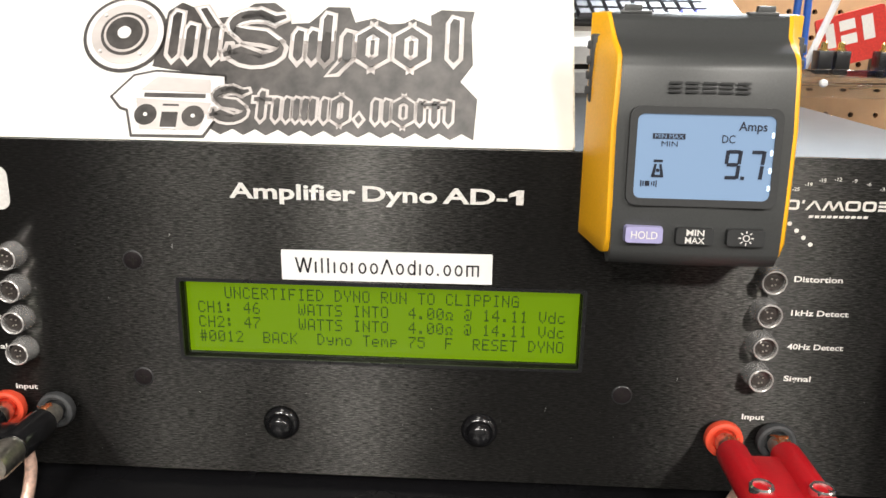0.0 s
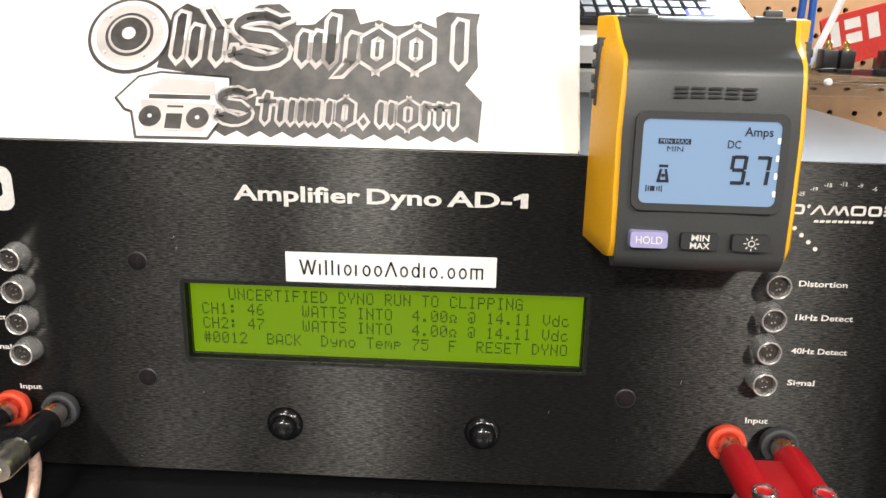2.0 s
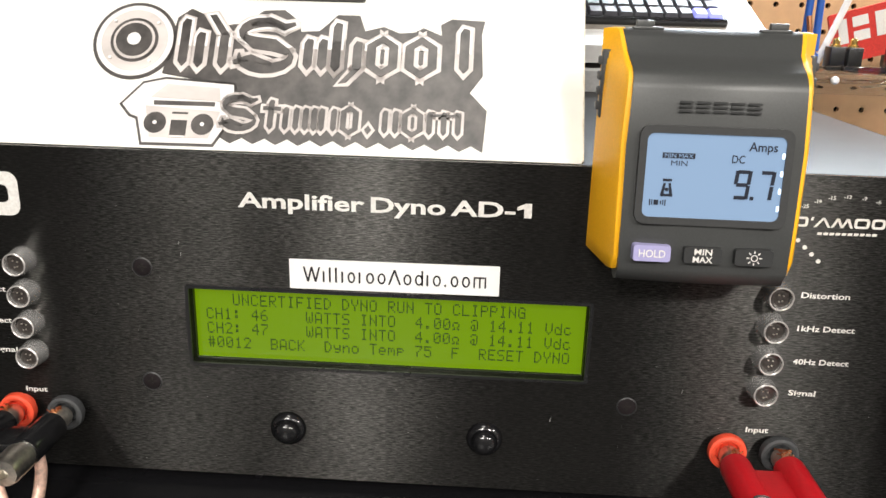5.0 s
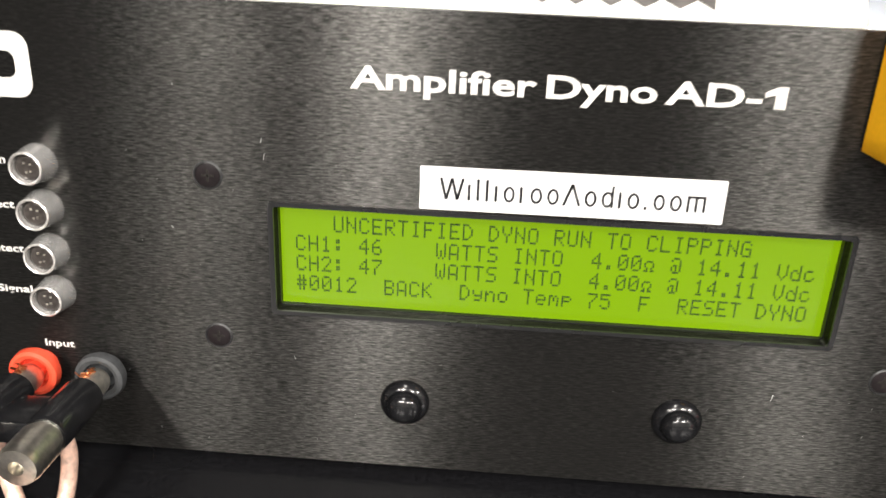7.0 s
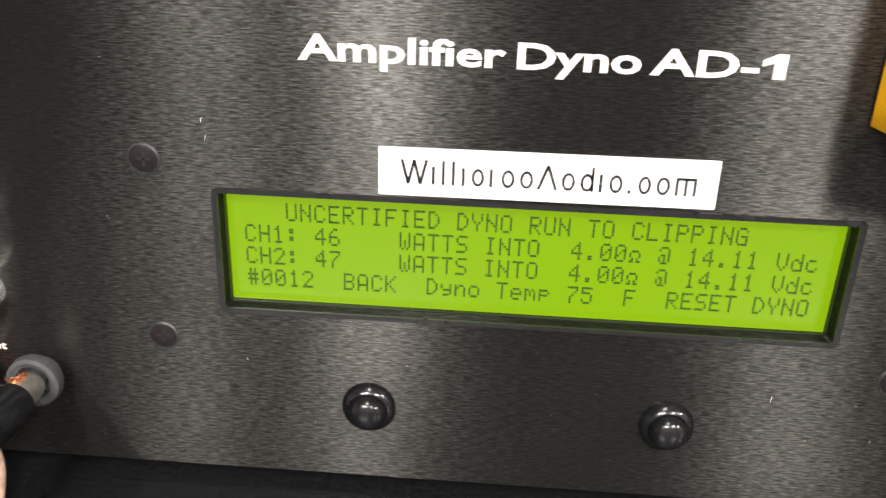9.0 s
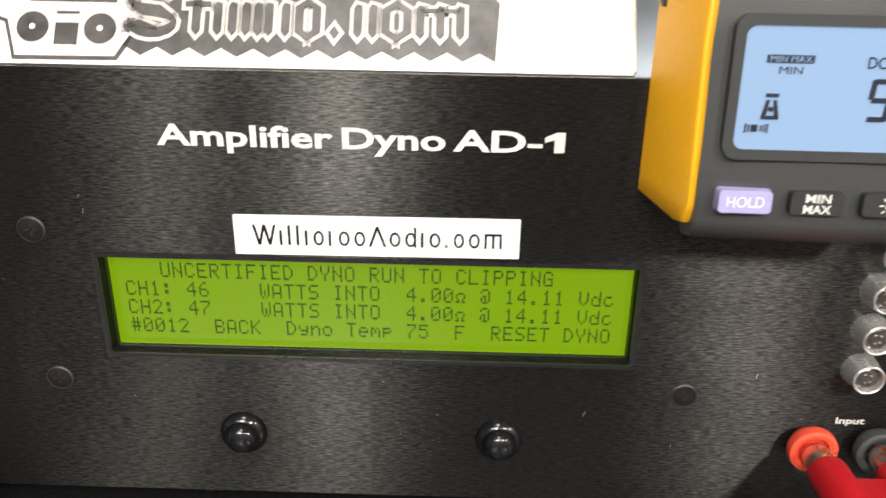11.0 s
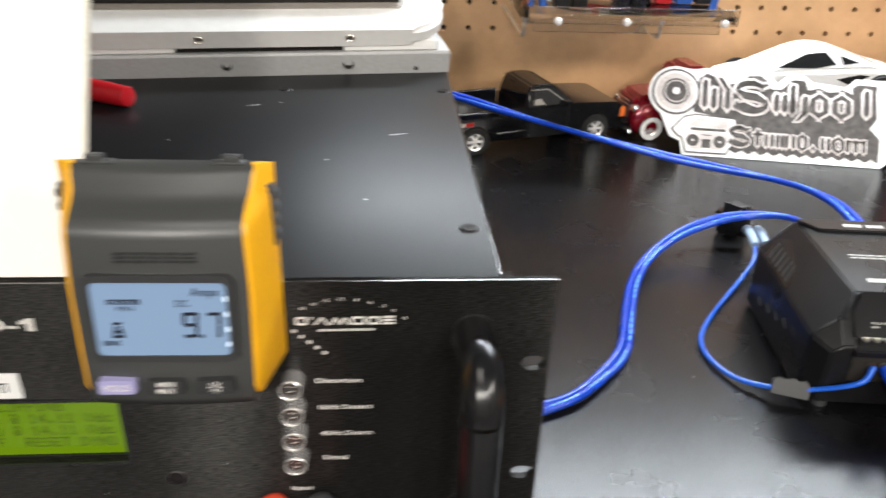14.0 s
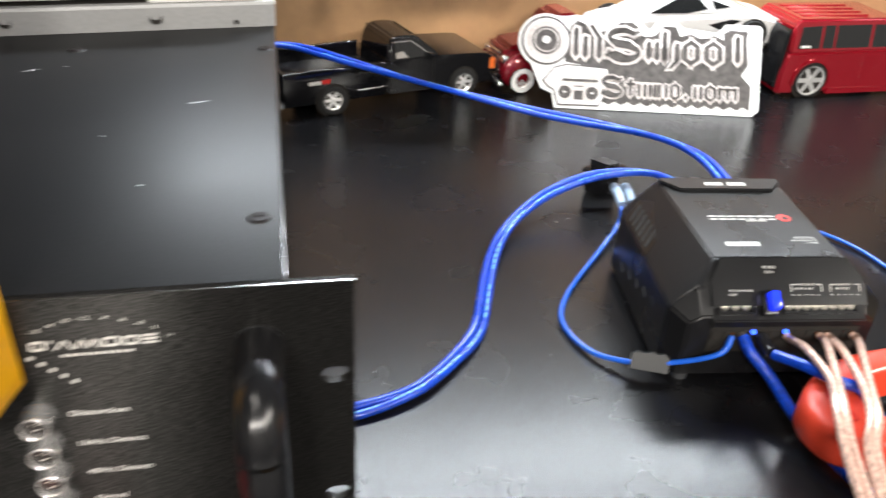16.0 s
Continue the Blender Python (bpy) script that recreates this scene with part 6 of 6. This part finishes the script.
for s in (-1, 1):
    pane(cab, [(-0.0055, 0.0480), (-0.0040, 0.0640), (0.0115, 0.0640), (0.0310, 0.0480)], s * 0.0329, SMOKED, "side_window", lean=0.21, base=0.046)
    flat("window_trim", [[(-0.0075, 0.0640), (-0.0065, 0.0648), (0.0118, 0.0648), (0.0335, 0.0470), (0.0325, 0.0470), (0.0112, 0.0640)]], CHROME, cab, Matrix(((1, 0, 0, 0), (0, -0.21 if s > 0 else 0.21, s, s * 0.0429), (0, 1, 0, 0), (0, 0, 0, 1))), 0.0010)
    bm = bmesh.new()
    box(bm, -0.0440, -0.0145, s * HWID - 0.0004, s * HWID + 0.0004, 0.0215, 0.0225)
    part("side_trim", bm, CHROME, body)
    bm = bmesh.new()
    box(bm, 0.0955, 0.1012, 0.0262, 0.0348, 0.0260, 0.0370) if s > 0 else box(bm, 0.0955, 0.1012, -0.0348, -0.0262, 0.0260, 0.0370)
    part("marker_lamp", bm, AMBER, body, "amber marker lamp")
    bm = bmesh.new()
    box(bm, 0.0275, 0.0325, min(s * 0.0345, s * 0.0395), max(s * 0.0345, s * 0.0395), 0.0475, 0.0520, 0.0008)
    part("door_mirror", bm, CAR_BLACK, cab)
    for wx in (-0.0655, 0.0650):
        arch(body, wx, s * HWID, 0.0138)
        wheel(pickup, wx, s * 0.0335, 0.0132, 0.0060, 6, 0.0085)
flat("side_mark", [rect(-0.0900 + 0.0040 * q, -0.0900 + 0.0040 * q + 0.0032, 0.0325, 0.0362, 0.0008) for q in range(3)], WHITE_INK, body, Matrix(((1, 0, 0, 0), (0, 0, -1, -HWID), (0, 1, 0, 0), (0, 0, 0, 1))), 0.0003)
flat("side_mark", [rect(-0.0778 + 0.0040 * q, -0.0778 + 0.0040 * q + 0.0036, 0.0325, 0.0370, 0.0010) for q in range(2)], RED_INK, body, Matrix(((1, 0, 0, 0), (0, 0, -1, -HWID), (0, 1, 0, 0), (0, 0, 0, 1))), 0.0003)
pane(cab, [(-0.0045, 0.0484), (-0.0040, 0.0540), (0.003, 0.0550), (0.008, 0.0484)], -0.0333, SEAT, "seat", 0.0004, 0.21, 0.046)
bm = bmesh.new()
slab(bm, [(0.0200, 0.0656), (0.0208, 0.0662), (0.0418, 0.0474), (0.0410, 0.0468)], 0.0260, bev=0)
part("windscreen", bm, SMOKED, cab)
bm = bmesh.new()
slab(bm, [(0.099, 0.0090), (0.1035, 0.0100), (0.1035, 0.0165), (0.099, 0.0170)], 0.0350, bev=0.0008)
part("bumper", bm, CAR_BLACK, pickup)

# low body on full-size wheels
for ob in pickup.children_recursive:
    if not ob.name.startswith(("wheel", "rim")):
        ob.data.transform(Matrix.Diagonal((0.97, 1, 0.88, 1)))

# red van
van = thing("model_van", "candy-red die-cast model van with big chrome wheels on bench", "model car", pose(0.8010, 0.5130, 0, 0, 0, 2.4), "model cars")
bm = bmesh.new()
slab(bm, [(-0.100, 0.0040), (0.094, 0.0040), (0.0985, 0.0120), (0.0965, 0.0330), (0.0900, 0.0400), (0.0560, 0.0465), (-0.0960, 0.0450), (-0.1000, 0.0250)], 0.0370, bev=0.0022)
vbody = part("body", bm, CAR_RED, van)
bm = bmesh.new()
slab(bm, [(-0.0955, 0.0440), (-0.0940, 0.0700), (-0.0890, 0.0760), (0.0180, 0.0760), (0.0270, 0.0725), (0.0540, 0.0455)], 0.0365, 0.0310, 0.0020, 3, 0.046)
vcab = part("cabin", bm, CAR_RED, van)
for k in range(4):
    bm = bmesh.new()
    box(bm, -0.080, -0.005, -0.020 + 0.012 * k, -0.015 + 0.012 * k, 0.0755, 0.0768, 0.0005)
    part("roof_rib", bm, CAR_RED, vcab)
bm = bmesh.new()
slab(bm, [(-0.0975, 0.006), (-0.0975, 0.068), (-0.102, 0.060), (-0.1035, 0.012)], 0.0335, bev=0.001)
part("rear_hatch", bm, AMP_DARK, van, "dark rear hatch")
for s in (-1, 1):
    for pts in ([(-0.0880, 0.0490), (-0.0860, 0.0690), (-0.0640, 0.0700), (-0.0640, 0.0490)], [(-0.0610, 0.0490), (-0.0610, 0.0702), (-0.0490, 0.0702), (-0.0490, 0.0490)], [(-0.0465, 0.0490), (-0.0465, 0.0702), (-0.0080, 0.0705), (-0.0080, 0.0490)], [(-0.0045, 0.0490), (-0.0045, 0.0705), (0.0200, 0.0700), (0.0255, 0.0680), (0.0440, 0.0490)]):
        pane(vcab, pts, s * 0.0362, SMOKED, "side_window", lean=0.183, base=0.046)
    bm = bmesh.new()
    slab(bm, [(-0.045, 0.0030), (0.046, 0.0030), (0.044, 0.0085), (-0.043, 0.0085)], 0.0012, bev=0.0004)
    bmesh.ops.translate(bm, verts=bm.verts[:], vec=(0, s * 0.0380, 0))
    part("side_skirt", bm, CAR_RED, vbody)
    bm = bmesh.new()
    box(bm, 0.0360, 0.0410, min(s * 0.0365, s * 0.0425), max(s * 0.0365, s * 0.0425), 0.0475, 0.0530, 0.0008)
    part("door_mirror", bm, BLACK, vcab)
    for wx in (-0.0650, 0.0640):
        arch(vbody, wx, s * 0.0372, 0.0175)
        part("arch_flare", holed(bmesh.new(), [(wx + 0.0222 * math.cos(radians(a)), 0.0165 + 0.0222 * math.sin(radians(a))) for a in range(-10, 191, 10)] + [(wx + 0.0192 * math.cos(radians(a)), 0.0165 + 0.0192 * math.sin(radians(a))) for a in range(190, -11, -10)], [], -0.0004, 0.0014, Matrix(((1, 0, 0, 0), (0, 0, s, s * 0.0372), (0, 1, 0, 0), (0, 0, 0, 1)))), CAR_RED, vbody)
        wheel(van, wx, s * 0.0352, 0.0172, 0.0075, 6, 0.0150)
flat("window_decal", [rect(-0.0865, -0.0760, 0.0503, 0.0523)], WHITE_INK, vcab, Matrix(((1, 0, 0, 0), (0, 0.183, -1, -0.0462), (0, 1, 0, 0), (0, 0, 0, 1))), 0.0012)
for s in (-1, 1):
    bm = bmesh.new()
    box(bm, 0.0905, 0.0985, min(s * 0.022, s * 0.034), max(s * 0.022, s * 0.034), 0.0300, 0.0375, 0.0008)
    part("head_lamp", bm, CHROME, vbody)

# maroon classic pickup behind the card
classic = thing("model_hot_rod", "maroon die-cast classic pickup with whitewall tyres behind the card", "model car", pose(0.4920, 0.5370, 0, 0, 0, 189) @ Matrix.Scale(0.85, 4), "model cars")
bm = bmesh.new()
slab(bm, [(-0.080, 0.010), (0.070, 0.010), (0.079, 0.018), (0.080, 0.040), (0.072, 0.050), (0.030, 0.053), (-0.080, 0.045)], 0.0250, bev=0.005, seg=4)
cbody = part("body", bm, CAR_MAROON, classic)
bm = bmesh.new()
slab(bm, [(-0.020, 0.045), (-0.022, 0.070), (-0.010, 0.083), (0.015, 0.083), (0.026, 0.072), (0.034, 0.050)], 0.0290, 0.0240, 0.005, 4, 0.05)
ccab = part("cab", bm, CAR_MAROON, classic)
for s in (-1, 1):
    bm = bmesh.new()
    bmesh.ops.create_uvsphere(bm, u_segments=24, v_segments=14, radius=1, matrix=Matrix.LocRotScale((0.056, s * 0.029, 0.023), None, (0.026, 0.0090, 0.021)))
    part("front_fender", bm, CAR_MAROON, cbody)
    bm = bmesh.new()
    bmesh.ops.create_uvsphere(bm, u_segments=24, v_segments=14, radius=1, matrix=Matrix.LocRotScale((-0.055, s * 0.029, 0.022), None, (0.025, 0.0090, 0.020)))
    part("rear_fender", bm, CAR_MAROON, cbody)
    pane(ccab, [(-0.014, 0.056), (-0.012, 0.074), (0.013, 0.074), (0.022, 0.056)], s * 0.0288, SMOKED, "side_window", lean=0.15, base=0.05)
    bm = bmesh.new()
    bmesh.ops.create_uvsphere(bm, u_segments=16, v_segments=10, radius=0.0052, matrix=Matrix.Translation((0.0755, s * 0.0235, 0.0360)))
    part("head_lamp", bm, CHROME, cbody)
    for wx in (-0.055, 0.058):
        wheel(classic, wx, s * 0.0350, 0.0150, 0.006, 8, 0.0085, True)
for k in range(6):
    bm = bmesh.new()
    box(bm, 0.0795, 0.0812, -0.016, 0.016, 0.0150 + 0.0052 * k, 0.0172 + 0.0052 * k, 0.0004)
    part("grille_bar", bm, CHROME, cbody)
bm = bmesh.new()
slab(bm, [(0.080, 0.0080), (0.085, 0.0085), (0.085, 0.0130), (0.080, 0.0135)], 0.0320, bev=0.0012)
part("bumper", bm, CHROME, classic)

# white sports car on a riser behind the card
bm = bmesh.new()
box(bm, 0.578, 0.715, 0.500, 0.562, 0.0, 0.038, 0.002)
tagged(part("display_riser", bm, BLACK), "black block riser standing behind the cut-out card", "riser")
sport = thing("model_sports_car", "white die-cast model sports car raised behind the cut-out card", "model car", pose(0.6130, 0.5310, 0.0382, 0, 0, 0), "model cars")
bm = bmesh.new()
slab(bm, [(-0.100, 0.010), (-0.096, 0.004), (0.096, 0.004), (0.100, 0.014), (0.098, 0.030), (0.070, 0.036), (0.046, 0.037), (-0.050, 0.033), (-0.092, 0.022)], 0.0290, bev=0.004, seg=3)
sbody = part("body", bm, CAR_WHITE, sport)
bm = bmesh.new()
slab(bm, [(-0.058, 0.031), (-0.020, 0.050), (-0.004, 0.054), (0.018, 0.053), (0.072, 0.036)], 0.0270, 0.0200, 0.003, 3, 0.034)
scab = part("roof", bm, CAR_WHITE, sport)
for s in (-1, 1):
    pane(scab, [(-0.044, 0.0365), (-0.016, 0.0495), (0.004, 0.0510), (0.016, 0.0400), (-0.005, 0.0365)], s * 0.0272, SMOKED, "side_window", lean=0.36, base=0.034)
    pane(scab, [(0.024, 0.0400), (0.020, 0.0480), (0.040, 0.0420)], s * 0.0272, SMOKED, "quarter_window", lean=0.36, base=0.034)
    pane(sbody, [(0.018, 0.0260), (0.040, 0.0310), (0.052, 0.0300), (0.034, 0.0200)], s * 0.0287, AMP_DARK, "side_intake")
    for wx in (-0.062, 0.066):
        arch(sbody, wx, s * 0.0290, 0.0155)
        wheel(sport, wx, s * 0.0275, 0.0150, 0.006, 10, 0.0110)

# ---- far end of the bench ----
bm = bmesh.new()
box(bm, 1.003, 1.16, 0.40, 0.56, 0.0, 0.30, 0.006)
tagged(part("equipment_box", bm, BLACK), "tall black equipment box at the end of the bench", "box")
bm = bmesh.new()
lathe(bm, [(0.0038, 0), (0.0050, 0.003), (0.0056, 0.007), (0.0040, 0.011), (0, 0.012)], front(0.574) @ Matrix.Translation((0.9480, 0.0300, 0)), 20)
tagged(part("peg_knob", bm, BLACK_GLOSS), "small black round knob screwed to the pegboard", "knob")
bm = bmesh.new()
tube(bm, [(0.870, 0.545, 0.020), (0.905, 0.540, 0.034), (0.940, 0.520, 0.030), (0.985, 0.480, 0.010), (1.02, 0.38, 0.0020), (1.10, 0.30, 0.0020)], 0.0019, 10)
tagged(part("red_wire", bm, RED_PLASTIC), "thin red wire running behind the red model van", "wire")
bm = bmesh.new()
tube(bm, [(0.86, 0.355, 0.0022), (0.842, 0.345, 0.0022), (0.838, 0.325, 0.0022), (0.85, 0.312, 0.0022), (0.90, 0.312, 0.0022)], 0.0020, 10)
tagged(part("dark_cable_loop", bm, BLACK), "thin dark cable loop lying on the bench", "wire")
# scratches and lint on the bench and on the lid
bm = bmesh.new()
for k in range(70):
    x, y = random.uniform(0.23, 0.80), random.uniform(0.10, 0.45)
    a, ln = random.uniform(0, math.pi), random.choice((0.0005, 0.0007, 0.0008, 0.001, 0.0012, 0.004))
    w = 0.00025
    dx, dy = math.cos(a) * ln / 2, math.sin(a) * ln / 2
    vs = [bm.verts.new(p) for p in ((x - dx, y - dy, 0.0003), (x + dy * w / ln * 2, y - dx * w / ln * 2, 0.0003), (x + dx, y + dy, 0.0003), (x - dy * w / ln * 2, y + dx * w / ln * 2, 0.0003))]
    bm.faces.new(vs)
tagged(part("bench_lint", bm, GREY_PL), "pale lint specks and short scratches on the bench", "lint", kind="stuff")
bm = bmesh.new()
for x, y, ln, a in ((0.186, 0.150, 0.010, 0.35), (0.184, 0.1495, 0.006, 0.2), (0.105, 0.195, 0.008, 0.5), (0.150, 0.115, 0.002, 0), (0.07, 0.14, 0.002, 1), (0.17, 0.07, 0.0015, 0.6), (0.12, 0.20, 0.003, 0)):
    dx, dy = math.cos(a) * ln / 2, math.sin(a) * ln / 2
    bm.faces.new([bm.verts.new(p) for p in ((x - dx, y - dy, 0.1358), (x + dy * 0.08 + 0.0003, y - 0.0003, 0.1358), (x + dx, y + dy, 0.1358), (x - 0.0002, y + 0.0004, 0.1358))])
tagged(part("lid_scratches", bm, LABEL_WHITE), "pale scratches on the black steel lid", "scratch", kind="stuff")
bm = bmesh.new()
for k in range(90):
    x, z = random.uniform(-0.22, 0.20), random.uniform(0.008, 0.130)
    if -0.08 < x < 0.08 and 0.048 < z < 0.128:
        continue
    a, ln = random.uniform(0, math.pi), random.choice((0.0002, 0.0003, 0.0003, 0.0004, 0.0005, 0.0012))
    dx, dz, w = math.cos(a) * ln / 2, math.sin(a) * ln / 2, 0.00007
    bm.faces.new([bm.verts.new((px, -0.0002, pz)) for px, pz in ((x - dx, z - dz), (x + w * math.sin(a), z - w * math.cos(a)), (x + dx, z + dz), (x - w * math.sin(a), z + w * math.cos(a)))])
for x, z, ln in ((-0.0778, 0.0965, 0.0016), (-0.0784, 0.1010, 0.0012), (0.1130, 0.0500, 0.0016), (0.0640, 0.0350, 0.0020)):
    bm.faces.new([bm.verts.new(p) for p in ((x, -0.0002, z), (x + 0.00012, -0.0002, z), (x + 0.0004, -0.0002, z + ln), (x + 0.00032, -0.0002, z + ln))])
tagged(part("panel_dust", bm, GREY_PL), "pale dust specks and scuffs on the black front panel", "dust", kind="stuff")
